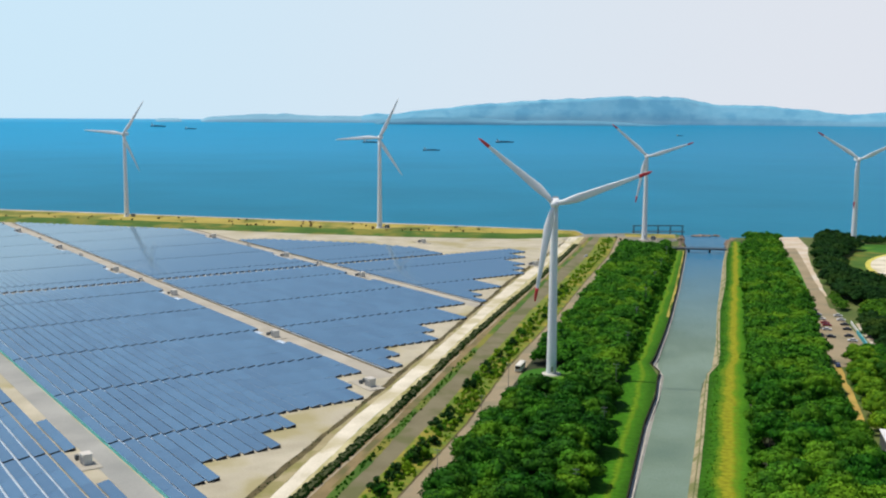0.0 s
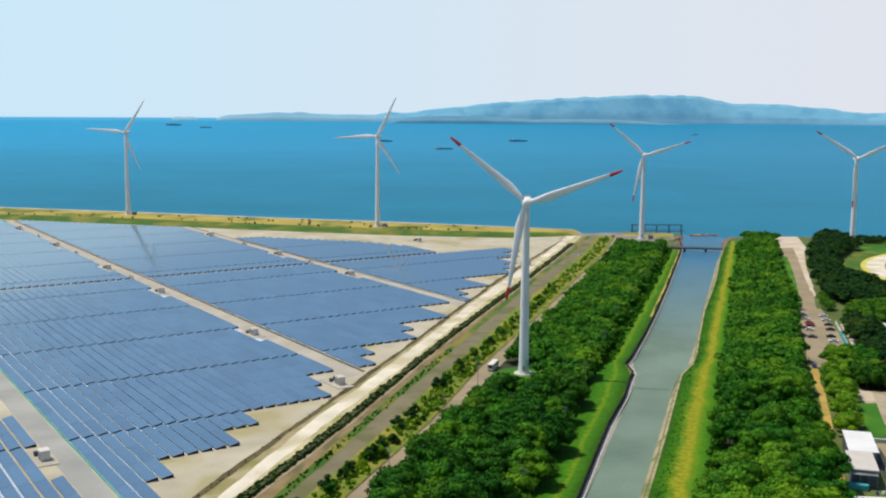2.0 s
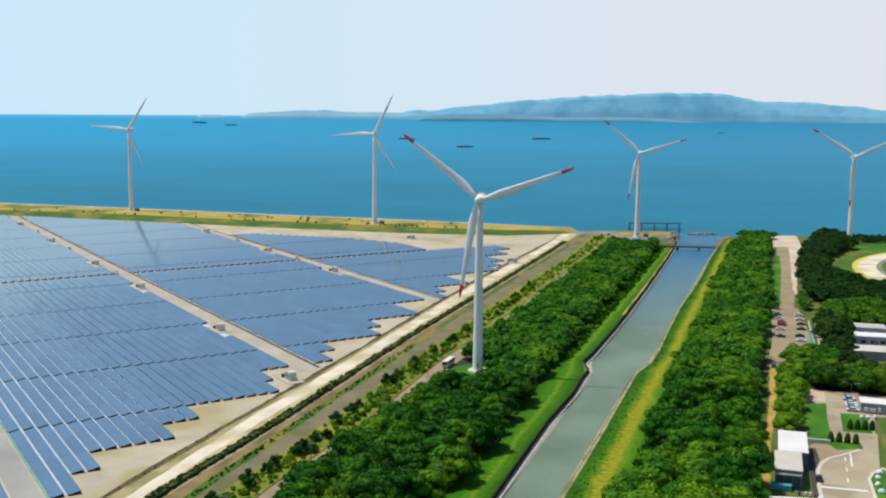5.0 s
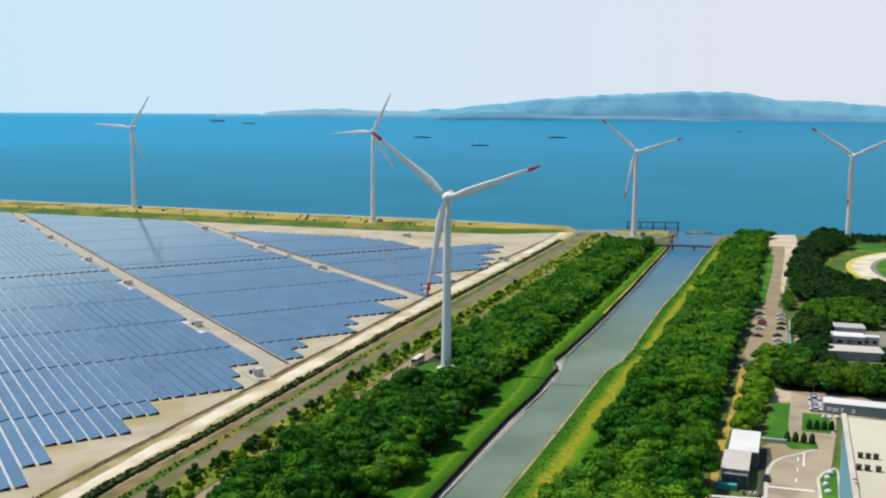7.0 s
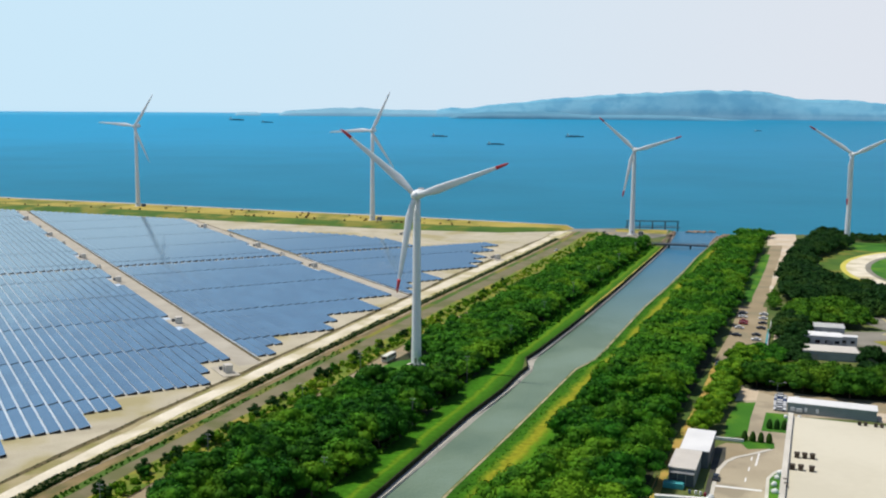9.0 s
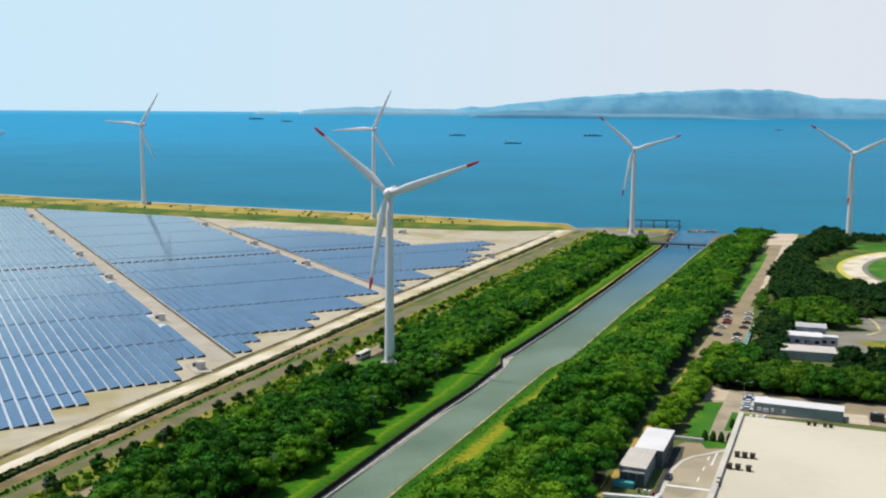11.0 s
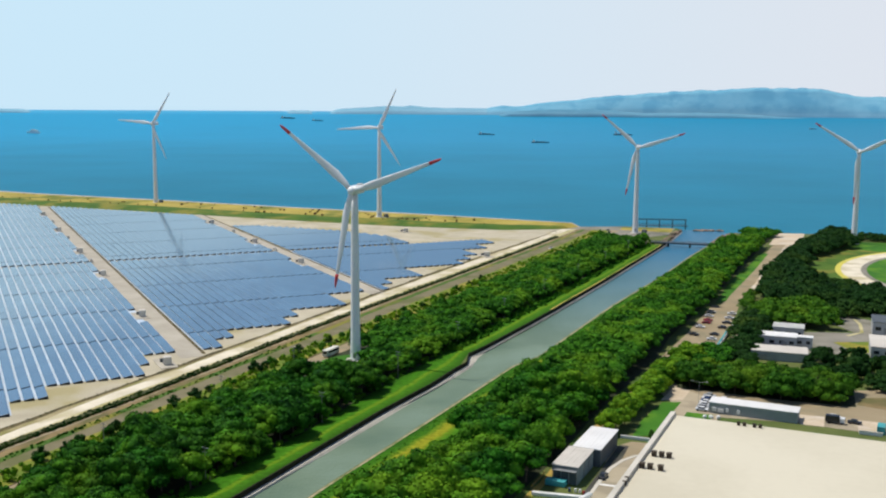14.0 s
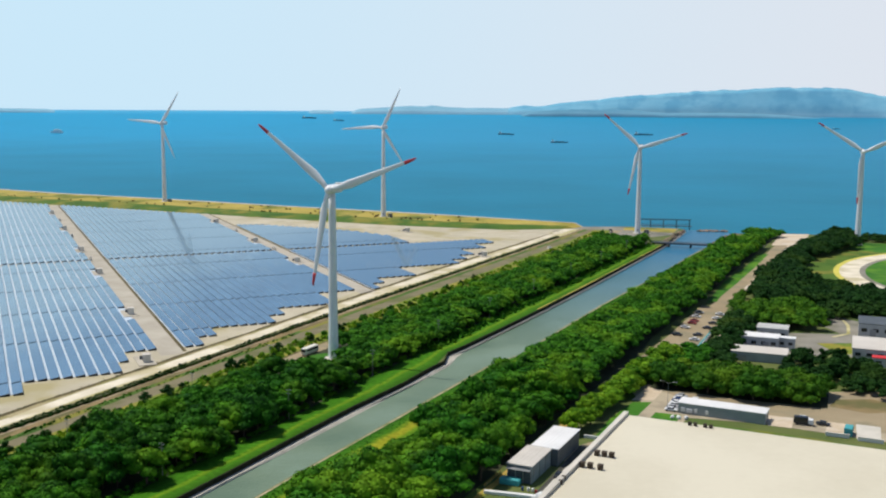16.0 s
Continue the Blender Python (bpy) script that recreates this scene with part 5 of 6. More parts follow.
def scrub(name, line, width, n, arrays, mat, label, s0, s1, seed, y0=200.0, y1=860.0):
    rg = random.Random(seed)
    places = []
    for k in range(n):
        y = y0 + (y1 - y0) * rg.random() ** 1.6
        places.append((at_y(line, y) + rg.uniform(-width, width), y))
    woodland(name, places, arrays, mat, label, s0, s1, z=0.0, seed=seed)


LITTLE = [crown_arrays(101 + k, 1.3, 0.95, 16, 1, 0.42, n=6, m=2) for k in range(3)]
scrub("verge_scrub", shift(verge_mid, -0.4), 4.4, 950, LITTLE, M["leafyellow"], "low yellow green scrub in the verge", 0.6, 1.8, 51)
scrub("verge_scrub_green", verge_mid, 4.0, 260, LITTLE, M["leafyellow"], "low green scrub in the verge", 0.4, 1.0, 52, 200, 620)
scrub("hedge", shift(HEDGE, 0.0), 1.45, 4000, LITTLE, M["leafdark"], "low dark hedge along the gravel road", 0.65, 1.1, 53, 200, 815)
scrub("median_scrub", shift(MEDIAN, -0.3), 1.2, 420, LITTLE, M["leaf"], "low green scrub along the brown road", 0.25, 0.85, 54, 200, 440)
scrub("ditch_scrub", DITCH, 1.0, 420, LITTLE, M["leafdark"], "low dark weeds in the ditch", 0.2, 0.42, 55)
scrub("bank_scrub", [(at_y(BANK_R, y) * 0.7 + at_y(WOOD_E_L, y) * 0.3, y) for y in range(150, 851, 50)], 1.5, 1200, LITTLE, M["leaf"], "low scrub on the canal bank", 0.25, 0.5, 56)
scrub("wood_edge", shift(WOOD_W_R, -1.0), 1.4, 520, LITTLE, M["leaf"], "low undergrowth at the edge of the wood", 0.8, 1.9, 57, 200, 790)

dyke_rng, dyke_places = random.Random(91), []
for k in range(90):
    i = dyke_rng.randrange(1, 7)
    f, t = dyke_rng.random(), dyke_rng.choice((0.34, 0.4, 0.62, 0.8)) + dyke_rng.uniform(-0.05, 0.05)
    p = [SEA_LAND[i][c] * (1 - t) * (1 - f) + SEA_EDGE[i][c] * t * (1 - f) + SEA_LAND[i + 1][c] * (1 - t) * f + SEA_EDGE[i + 1][c] * t * f for c in (0, 1)]
    dyke_places.append(tuple(p))
woodland("dyke_scrub", dyke_places, LITTLE, M["dirt"], "low brown dry scrub on the sea dyke", 0.9, 2.2, z=0.0, seed=92, ground=2.2)
scrub("wood_edge_east", shift(WOOD_E_L, 3.4), 1.3, 900, LITTLE, M["leaf"], "low undergrowth at the canal side of the wood", 0.9, 2.0, 58, 200, 790)

lawn_mid = [(at_y(WOOD_W_R, y) * 0.45 + at_y(WALL, y) * 0.55, y) for y in range(200, 801, 25)]
scrub("lawn_bushes", shift(lawn_mid, -3.6), 2.6, 620, LITTLE, M["leaf"], "low bushes between wood and canal", 0.7, 1.9, 60, 425, 800)

# ---- canal mouth: bridge, jetty, breakwater ----
b = thing("bridge", "low concrete bridge over the canal mouth", "bridge", pose(200.5, 789, 0, 0, 0, -8))
bm = bmesh.new()
box(bm, 0, 0, 0.75, 42, 5.0, 1.1, bevel=0.08)
part("deck", bm, M["walldark"], b)
for yy in (-2.4, 2.4):
    bm = bmesh.new()
    box(bm, 0, yy, 2.2, 42, 0.12, 0.1)
    box(bm, 0, yy, 1.75, 42, 0.08, 0.08)
    for k in range(22):
        box(bm, -21 + 2 * k, yy, 1.75, 0.1, 0.1, 0.95)
    part("railing", bm, M["greymetal"], b)
for xx in (-8, 8):
    bm = bmesh.new()
    box(bm, xx, 0, -1.6, 1.2, 4.4, 4.4, bevel=0.1)
    part("pier", bm, M["darkwall"], b)
j = thing("jetty", "dark steel jetty with frames at the canal mouth", "jetty", pose(192, 903, 0, 0, 0, 3))
bm = bmesh.new()
box(bm, 0, 0, 1.0, 48, 4, 0.5, bevel=0.05)
part("deck", bm, M["walldark"], j)
for k in range(5):
    bm = bmesh.new()
    x = -22 + 11 * k
    for yy in (-1.5, 1.5):
        rod(bm, (x, yy, -3.5), (x, yy, 6.4), 0.28, seg=8)
    box(bm, x, 0, 6.4, 0.5, 3.6, 0.5)
    part("gate_frame", bm, M["walldark"], j)
bm = bmesh.new()
for yy in (-1.5, 1.5):
    box(bm, 0, yy, 6.4, 46, 0.4, 0.5)
    box(bm, 0, yy, 2.4, 46, 0.12, 0.12)
part("crossbeam", bm, M["walldark"], j)
rg = random.Random(9)


def rocks(name, line, n, size, width, label):
    bm = bmesh.new()
    for k in range(n):
        f = rg.random() * (len(line) - 1)
        i = min(int(f), len(line) - 2)
        x = line[i][0] + (line[i + 1][0] - line[i][0]) * (f - i) + rg.uniform(-width, width)
        y = line[i][1] + (line[i + 1][1] - line[i][1]) * (f - i) + rg.uniform(-width, width)
        r = bmesh.ops.create_icosphere(bm, subdivisions=1, radius=size * rg.uniform(0.6, 1.3), matrix=Matrix.Translation((x, y, line[i][2] + rg.uniform(-0.4, 0.5))) @ Matrix.Diagonal((1, 1, 0.7, 1)))
        for v in r["verts"]:
            v.co += Vector((rg.uniform(-1, 1), rg.uniform(-1, 1), rg.uniform(-1, 1))) * size * 0.22
    tagged(new(name, finish(bm, name, M["rock"])), label, "rocks", kind="stuff")


rocks("breakwater", [(221.6, 894, -2.2), (244, 897, -2.2)], 70, 1.7, 1.3, "dark rock breakwater across the canal mouth")
rocks("shore_rocks_west", [(190, 800, -0.5), (198, 838, -0.5), (208, 884, -0.5)], 90, 1.3, 2.2, "brown rocks at the canal mouth")
rocks("shore_rocks_east", [(226, 800, -0.5), (238, 842, -0.5), (250, 868, -0.5)], 90, 1.3, 2.2, "brown rocks at the canal mouth")
rocks("shore_rocks_coast", [(256, 872, -1.5), (294, 879, -1.5), (330, 875, -1.5), (420, 867, -1.5)], 120, 1.4, 1.5, "brown rocks along the shore")


# ---- buildings of the east side ----
def building(name, label, x, y, rz, sx, sy, h, wall, roof, over=0.25, parapet=0.0, windows=0, doors=()):
    t = thing(name, label, "building", pose(x, y, 0.05, 0, 0, rz))
    bm = bmesh.new()
    box(bm, 0, 0, h / 2, sx, sy, h)
    part("wall", bm, M[wall], t)
    bm = bmesh.new()
    box(bm, 0, 0, h + 0.16, sx + over * 2, sy + over * 2, 0.3, bevel=0.04)
    r = part("roof", bm, M[roof], t)
    if parapet:
        for px, py, lx, ly in ((-sx / 2, 0, 1.3, sy + 0.6),):
            bm = bmesh.new()
            box(bm, px, py, h + 0.32 + parapet / 2, lx, ly, parapet, bevel=0.05)
            part("parapet", bm, M["concrete"], r, "pale parapet")
    else:
        bm = bmesh.new()
        n = max(3, int(sx / 1.2))
        for k in range(n):
            box(bm, -sx / 2 + (k + 0.5) * sx / n, 0, h + 0.33, 0.08, sy + over * 2, 0.06)
        part("roof_seams", bm, M[roof], r)
    for k in range(windows):
        bm = bmesh.new()
        box(bm, -sx / 2 + (k + 0.5) * sx / windows, -sy / 2 - 0.02, h * 0.58, sx / windows * 0.5, 0.12, h * 0.26, bevel=0.02)
        part("window", bm, M["glass"], t, "dark window")
    for dx in doors:
        bm = bmesh.new()
        box(bm, dx, -sy / 2 - 0.03, h * 0.33, 2.6, 0.14, h * 0.66, bevel=0.02)
        part("door", bm, M["greymetal"], t, "grey roller door")
    return t


RB = -15.0
wh = building("warehouse", "large warehouse with a flat cream roof and pale cyan walls", 188.2, 223.7, RB, 80, 90, 21.0, "wallblue", "roof", over=0.0, parapet=0.9)
bm = bmesh.new()
for k in range(46):
    box(bm, -40.06, -45 + 2 * k, 10.5, 0.1, 0.12, 21.0)
part("cladding_seams", bm, M["wallblue"], wh)


def vent(x, y, s):
    t = thing("roof_vent", "dark box ventilator on the flat cream roof", "roof vent", pose(x, y, 21.33, 0, 0, RB), "roof ventilators")
    bm = bmesh.new()
    box(bm, 0, 0, 0.5 * s, 1.1 * s, 1.1 * s, 1.0 * s, bevel=0.05)
    part("body", bm, M["darkwall"], t)
    bm = bmesh.new()
    box(bm, 0, 0, 1.15 * s, 1.3 * s, 1.3 * s, 0.3 * s, bevel=0.08)
    part("cap", bm, M["darkwall"], t)


for x, y in ((154.6, 243.7), (156.3, 243.3), (158.0, 242.9), (151.5, 235.2), (153.3, 234.8), (155.6, 234.2)):
    vent(x, y, 1.0)
for x, y in ((147.8, 226.3), (147.3, 223.6), (177.4, 271.5), (178.8, 271.1), (181.2, 270.4), (182.6, 270.0)):
    vent(x, y, 0.75)

building("shed_white", "long shed with a white metal roof beside the wood", 141.2, 303.6, -15, 8.0, 20, 5.0, "walldark", "roofwhite", doors=(0,))
shed = building("shed_beige", "long shed with a beige metal roof and dark open bays", 135.0, 286.2, -15, 7.1, 16, 4.9, "slate", "roofbeige")
# flat dark panels stand in for the shade inside the open bays
for dx in (-2.25, 0.0, 2.25):
    bm = bmesh.new()
    box(bm, dx, -8.02, 1.75, 1.95, 0.12, 3.3, bevel=0.03)
    part("bay_door", bm, M["walldark"], shed, "dark panel in place of the shaded open bay")
for dx in (-3.4, -1.12, 1.12, 3.4):
    bm = bmesh.new()
    box(bm, dx, -8.2, 2.3, 0.16, 0.3, 4.5, bevel=0.02)
    part("post", bm, M["greymetal"], shed, "grey steel post")
bm = bmesh.new()
box(bm, 0, -8.9, 4.1, 7.0, 1.7, 0.12, bevel=0.03)
part("canopy", bm, M["greymetal"], shed, "grey sheet canopy over the bays")
for k in range(3):
    bm = bmesh.new()
    rod(bm, (3.62, -6.5 + 4.8 * k, 0.1), (3.62, -6.5 + 4.8 * k, 4.7), 0.07, seg=8)
    part("downpipe", bm, M["galv"], shed, "steel downpipe")
office = building("office_hut", "low building with a pale roof and blue grey walls", 193.6, 352.4, -16, 28.5, 7.0, 3.5, "wallgrey", "roofwhite")
for dx, dz, w in ((-12.5, 1.5, 1.4), (-10.4, 1.3, 2.0), (-8.2, 1.6, 0.9), (-4.5, 1.5, 1.0)):
    bm = bmesh.new()
    box(bm, dx, -3.7, dz, w, 0.5, 1.3, bevel=0.08)
    part("wall_unit", bm, M["roofwhite"], office, "white unit on the wall")
building("works_low", "low works building with a pale roof and slate walls", 215.5, 436.5, -10, 22, 12, 3.6, "wallgrey", "roofbeige", doors=(-6,))
building("works_high", "works building with a white roof above a tan wall", 218, 457, -12, 16, 9, 5.4, "wallpale", "roofwhite", windows=4, doors=(3,))
building("workshop", "grey roofed works building in the grove", 226, 476, -12, 13, 10, 5.4, "wallpale", "wallpale", windows=3)
building("works_small", "small building with a white flat roof", 229, 456, -12, 7, 4, 5.0, "wallpale", "roofwhite", windows=2)
building("hall_grey", "hall with a blue grey roof at the edge of the yard", 278, 492, -12, 24, 18, 6.5, "wallpale", "walldark", windows=5, doors=(-6, 6))
building("hall_cream", "long hall with a cream roof and grey walls", 269.8, 449.3, -12, 30, 24, 5.2, "wallpale", "roofbeige", windows=7)
building("kiosk_red", "small red roofed store beside the hall", 263.5, 433.6, -12, 9, 4.5, 3.5, "wallpale", "redpaint", windows=2)

slab("yard_road", [(163, 378), (170, 388), (179, 373), (252, 354), (250, 332), (239, 335), (207, 346), (182, 348), (177, 333), (172, 322), (163, 318), (160, 326), (168, 360)], -0.2, 0.09, M["yardtar"], "pale worn tarmac yard behind the warehouse", "pavement")
ARC = [(138, 262), (142.2, 279.7), (145.6, 292), (149.2, 299.5), (152.8, 303.8), (158.3, 307.4), (165, 312.3)]
slab("front_road", ARC + [(170, 331), (176, 329), (166, 300), (152, 262), (146, 240), (132, 240)], -0.2, 0.105, M["yardtar"], "worn tarmac drive between shed and warehouse", "pavement")
slab("drive_kerb", [(x - 0.7, y + 0.5) for x, y in ARC] + list(reversed([(x + 0.2, y - 0.2) for x, y in ARC])), -0.2, 0.2, M["concrete"], "pale kerb of the drive", "kerb")
slab("sand_bed", [(x - 0.7, y + 0.5) for x, y in ARC[2:]] + [(166.5, 316), (152, 317.5), (147, 312), (144, 298)], -0.2, 0.1, M["tan"], "sandy planting bed beside the drive", "ground")
# slab along the sheds' east side that paints their shadow onto the ground
slab("shed_apron", [(137.6, 270), (148.2, 313.5), (151.2, 313.0), (149.0, 301.6), (145.0, 293.2), (141.2, 279.8), (139.2, 270)], -0.2, 0.115, M["darktar"], "worn tarmac beside the sheds with their shadow in its dark colour", "pavement")
slab("back_lot", [(171, 383), (176, 380.5), (228, 368), (233, 390), (258, 394), (256, 352), (250, 342), (236, 345), (214, 352.5), (190, 359), (182, 370)], -0.2, 0.105, M["tan"], "tan gravel lot behind the office", "ground")
slab("sand_corner", [(163.6, 365.2), (169.4, 383.4), (175, 380), (171.4, 366.6)], -0.2, 0.115, M["sand"], "pale sandy corner where path and yard meet", "ground")
slab("lawn_front", [(164, 362.5), (170.6, 364), (165, 345), (160, 325.5), (152.4, 322), (156, 340)], -0.2, 0.12, M["lawn"], "green lawn before the warehouse", "ground")
slab("lawn_hedge", [(171.6, 352), (180, 350), (174.5, 329), (165.6, 331)], -0.2, 0.14, M["lawn"], "green lawn with clipped shrubs", "ground")
slab("lawn_corner", [(156, 321), (167, 319), (166, 313.5), (157.5, 312)], -0.2, 0.14, M["lawn"], "green lawn corner with clipped shrubs", "ground")
slab("lawn_island", [(155, 271.5), (158.6, 286.5), (161.6, 291.6), (165.2, 295), (165.4, 293.4), (158.6, 269)], -0.2, 0.2, M["lawn"], "green lawn beside the warehouse wall", "ground")
slab("strip_north", [(164, 290), (240, 267.5), (245, 285), (246, 322), (238, 327), (207, 338), (182, 343), (178, 331)], -0.2, 0.07, M["slope"], "green strip behind the warehouse", "ground")
slab("olive_lot", [(231, 371), (235, 380), (248, 383), (256, 376), (254, 368), (242, 365)], -0.2, 0.12, M["shoulder"], "bare brown lot at the edge of the yard", "ground")
slab("far_yard", [(204, 436), (207, 462), (226, 488), (258, 492), (250, 520), (262, 535), (274, 520), (268, 492), (300, 480), (300, 440), (262, 438), (248, 452), (222, 436)], -0.2, 0.08, M["tarmac"], "pale tarmac yard between the works buildings", "pavement")
ribbon("yard_verge", [(252.8, 485.2), (261.2, 493.6), (264.6, 512), (264.8, 527.6), (260.4, 535.4), (253.6, 534.6)], [(254, 484), (262.6, 493), (266, 512), (266.2, 528), (261, 537), (253, 536)], 0.13, M["palegrass"], "dry yellow verge round the bend of the yard road", "ground", rough=0.2)
slab("yard_lawn", [(244, 470), (262, 474), (266, 458), (250, 450)], -0.2, 0.12, M["verge"], "yellow green lawn in the yard", "ground")
for mx, my in ((157.0, 303.2), (154.4, 294.1), (151.7, 285.2)):
    slab("lane_marking", [(mx - 0.65, my - 1.6), (mx - 0.25, my - 1.7), (mx + 0.65, my + 1.6), (mx + 0.25, my + 1.7)], -0.2, 0.125, M["marking"], "white lane dash painted on the drive", "road marking")
slab("stop_marking", [(141.5, 280.3), (154.6, 277.6), (154.3, 276.4), (141.2, 279.1)], -0.2, 0.125, M["marking"], "white line painted across the drive", "road marking")
slab("lane_edge", [(160.2, 309.2), (160.7, 309.0), (157.2, 297), (156.7, 297.2)], -0.2, 0.125, M["marking"], "white edge line painted on the drive", "road marking")
slab("island_kerb", [(154.0, 271.5), (157.8, 287), (161, 292.5), (165.8, 296.8), (166.2, 294), (159, 268)], -0.2, 0.16, M["concrete"], "pale kerb round the planted island", "kerb")
# oval track with its infield
def oval(cx, cy, rx, ry, rot, n=64):
    c, s = math.cos(radians(rot)), math.sin(radians(rot))
    return [(cx + rx * math.cos(a) * c - ry * math.sin(a) * s, cy + rx * math.cos(a) * s + ry * math.sin(a) * c) for a in [2 * math.pi * k / n for k in range(n)]]


slab("oval_meadow", oval(382, 678, 112, 150, -20), -0.2, 0.045, M["slope"], "green meadow round the oval track", "ground")
slab("oval_border", oval(382, 678, 90, 119, -20), -0.2, 0.08, M["rim"], "dry yellow rim of the oval track", "ground")
slab("oval_track", oval(382, 678, 86.5, 115, -20), -0.2, 0.12, M["white"], "pale sandy oval track", "track")
slab("oval_lane", oval(382, 678, 74.5, 103.3, -20), -0.2, 0.15, M["tarmac"], "grey inner lane of the oval track", "track")
slab("oval_infield", oval(382, 678, 71, 100, -20), -0.2, 0.18, M["lawn"], "green infield of the oval track", "ground")
slab("meadow_shore", [(318, 790), (334, 828), (430, 824), (430, 780), (340, 776)], -0.2, 0.05, M["lawn"], "green meadow behind the pines", "ground")


def topiary(x, y, h):
    t = thing("topiary", "dark clipped conical shrub on the lawn", "shrub", pose(x, y, 0.1), "clipped shrubs on the lawn")
    bm = bmesh.new()
    rings = []
    for f, r in ((0.0, 0.75), (0.12, 1.0), (0.35, 1.02), (0.6, 0.85), (0.82, 0.6), (0.96, 0.28)):
        rings.append([bm.verts.new((r * math.cos(a) * (1 + 0.12 * noise.noise(Vector((x + 3 * a, f * 7, y)))), r * math.sin(a) * (1 + 0.12 * noise.noise(Vector((y + 3 * a, f * 7, x)))), h * f)) for a in [2 * math.pi * k / 12 for k in range(12)]])
    for a, b in zip(rings, rings[1:]):
        for k in range(12):
            bm.faces.new((a[k], a[(k + 1) % 12], b[(k + 1) % 12], b[k]))
    bm.faces.new(rings[-1])
    part("crown", bm, M["leafdark"], t)
    bm = bmesh.new()
    rod(bm, (0, 0, -0.1), (0, 0, 0.4), 0.12, seg=6)
    part("stem", bm, M["bark"], t)


for x, y in ((168.8, 333.9), (171.1, 333.6), (173.4, 333.3), (175.7, 333.0), (158.2, 320.4), (160.6, 319.8), (163.0, 319.2), (165.4, 318.6)):
    topiary(x, y, 3.4)
bm = bmesh.new()
box(bm, 0, 0, 0.5, 9, 0.5, 1.0, bevel=0.05)
tagged(new("gate_wall", finish(bm, "gate_wall", M["roofwhite"])), "low white entrance wall", "wall").matrix_basis = pose(153.2, 319.6, 0.05, 0, 0, -12)


# ---- vehicles ----
def car(x, y, rz, paint, label, length=4.4, z=0.13):
    t = thing("car", label, "car", pose(x, y, z, 0, 0, rz), "parked cars")
    bm = bmesh.new()
    box(bm, 0, 0, 0.62, length, 1.75, 0.62, bevel=0.14)
    part("body", bm, M[paint], t)
    bm = bmesh.new()
    r = bmesh.ops.create_cube(bm, size=1.0, matrix=Matrix.Translation((-0.15, 0, 1.16)) @ Matrix.Diagonal((length * 0.56, 1.6, 0.52, 1)))
    for v in r["verts"]:
        if v.co.z > 1.2:
            v.co.x *= 0.72
            v.co.y *= 0.86
    part("cabin", bm, M["glass"], t, "dark car windows")
    bm = bmesh.new()
    box(bm, -0.13, 0, 1.45, length * 0.42, 1.42, 0.08, bevel=0.03)
    part("roof", bm, M[paint], t)
    for dx in (-0.3, 0.3):
        for dy in (-0.8, 0.8):
            bm = bmesh.new()
            rod(bm, (dx * length, dy - 0.1, 0.32), (dx * length, dy + 0.1, 0.32), 0.32, seg=12)
            part("wheel", bm, M["dark"], t)
    return t


LOT = 14
for (x, y), p in zip([(197.6, 527), (195.4, 516), (193.8, 506), (192.4, 500), (188.6, 489.5), (184.3, 473)], ("carsilver", "carwhite", "carred", "carred", "carwhite", "cardark")):
    car(x, y, -LOT, p, {"carsilver": "silver parked car", "carwhite": "white parked car", "cardark": "black parked car", "carred": "dark red parked car"}[p] + " on the tan car park")
for (x, y), p in zip([(207.2, 524), (204.6, 513), (202.0, 501.5), (198.7, 490), (193.4, 474.5), (191.2, 464.5)], ("carwhite", "carwhite", "cardark", "cardark", "cardark", "carwhite")):
    car(x, y, 180 - LOT, p, {"carsilver": "silver parked car", "carwhite": "white parked car", "cardark": "black parked car"}[p] + " on the tan car park")
for (x, y), p in zip([(147.7, 863), (148.8, 847), (143.5, 824), (134.5, 775), (118.8, 722), (105.9, 745), (112.5, 695)], ("cardark", "cardark", "carsilver", "carwhite", "carwhite", "carwhite", "carsilver")):
    car(x, y, 72, p, {"carsilver": "silver car", "carwhite": "white car", "cardark": "black car"}[p] + " on the road to the shore")
for k, p in enumerate(("carwhite", "carsilver", "carwhite", "carwhite", "carblue", "carwhite", "carsilver", "carwhite", "carwhite", "carwhite")):
    col, row = k // 7, k % 7 + 3 * (k // 7)
    car(176.8 + col * 5.4 + row * 0.72, 354.6 + row * 2.9 - col * 1.4, -14, p, {"carsilver": "silver car", "carwhite": "white car", "carblue": "dark blue car"}[p] + " parked behind the warehouse", z=0.09)
for (x, y), p in zip([(219.4, 353.0), (225.0, 348.2)], ("carwhite", "cardark")):
    car(x, y, -20, p, {"carwhite": "white car", "cardark": "black car", "carblue": "dark blue car"}[p] + " parked in the yard", z=0.09)

bus = thing("bus", "white and beige bus on the tan road beside the wood", "bus", pose(32.0, 407.5, 0.08, 0, 0, 74))
bm = bmesh.new()
box(bm, 0, 0, 1.75, 9.6, 2.5, 2.7, bevel=0.22)
part("body", bm, M["cabin"], bus)
for dy in (-1.26, 1.26):
    bm = bmesh.new()
    box(bm, 0.2, dy, 2.2, 8.2, 0.04, 0.85)
    part("side_window", bm, M["glass"], bus, "dark window band")
for dx in (-4.81, 4.81):
    bm = bmesh.new()
    box(bm, dx, 0, 2.1, 0.04, 2.1, 1.2)
    part("end_window", bm, M["glass"], bus, "dark window")
for dx in (-3, 3):
    for dy in (-1.1, 1.1):
        bm = bmesh.new()
        rod(bm, (dx, dy - 0.14, 0.5), (dx, dy + 0.14, 0.5), 0.5, seg=14)
        part("wheel", bm, M["dark"], bus)


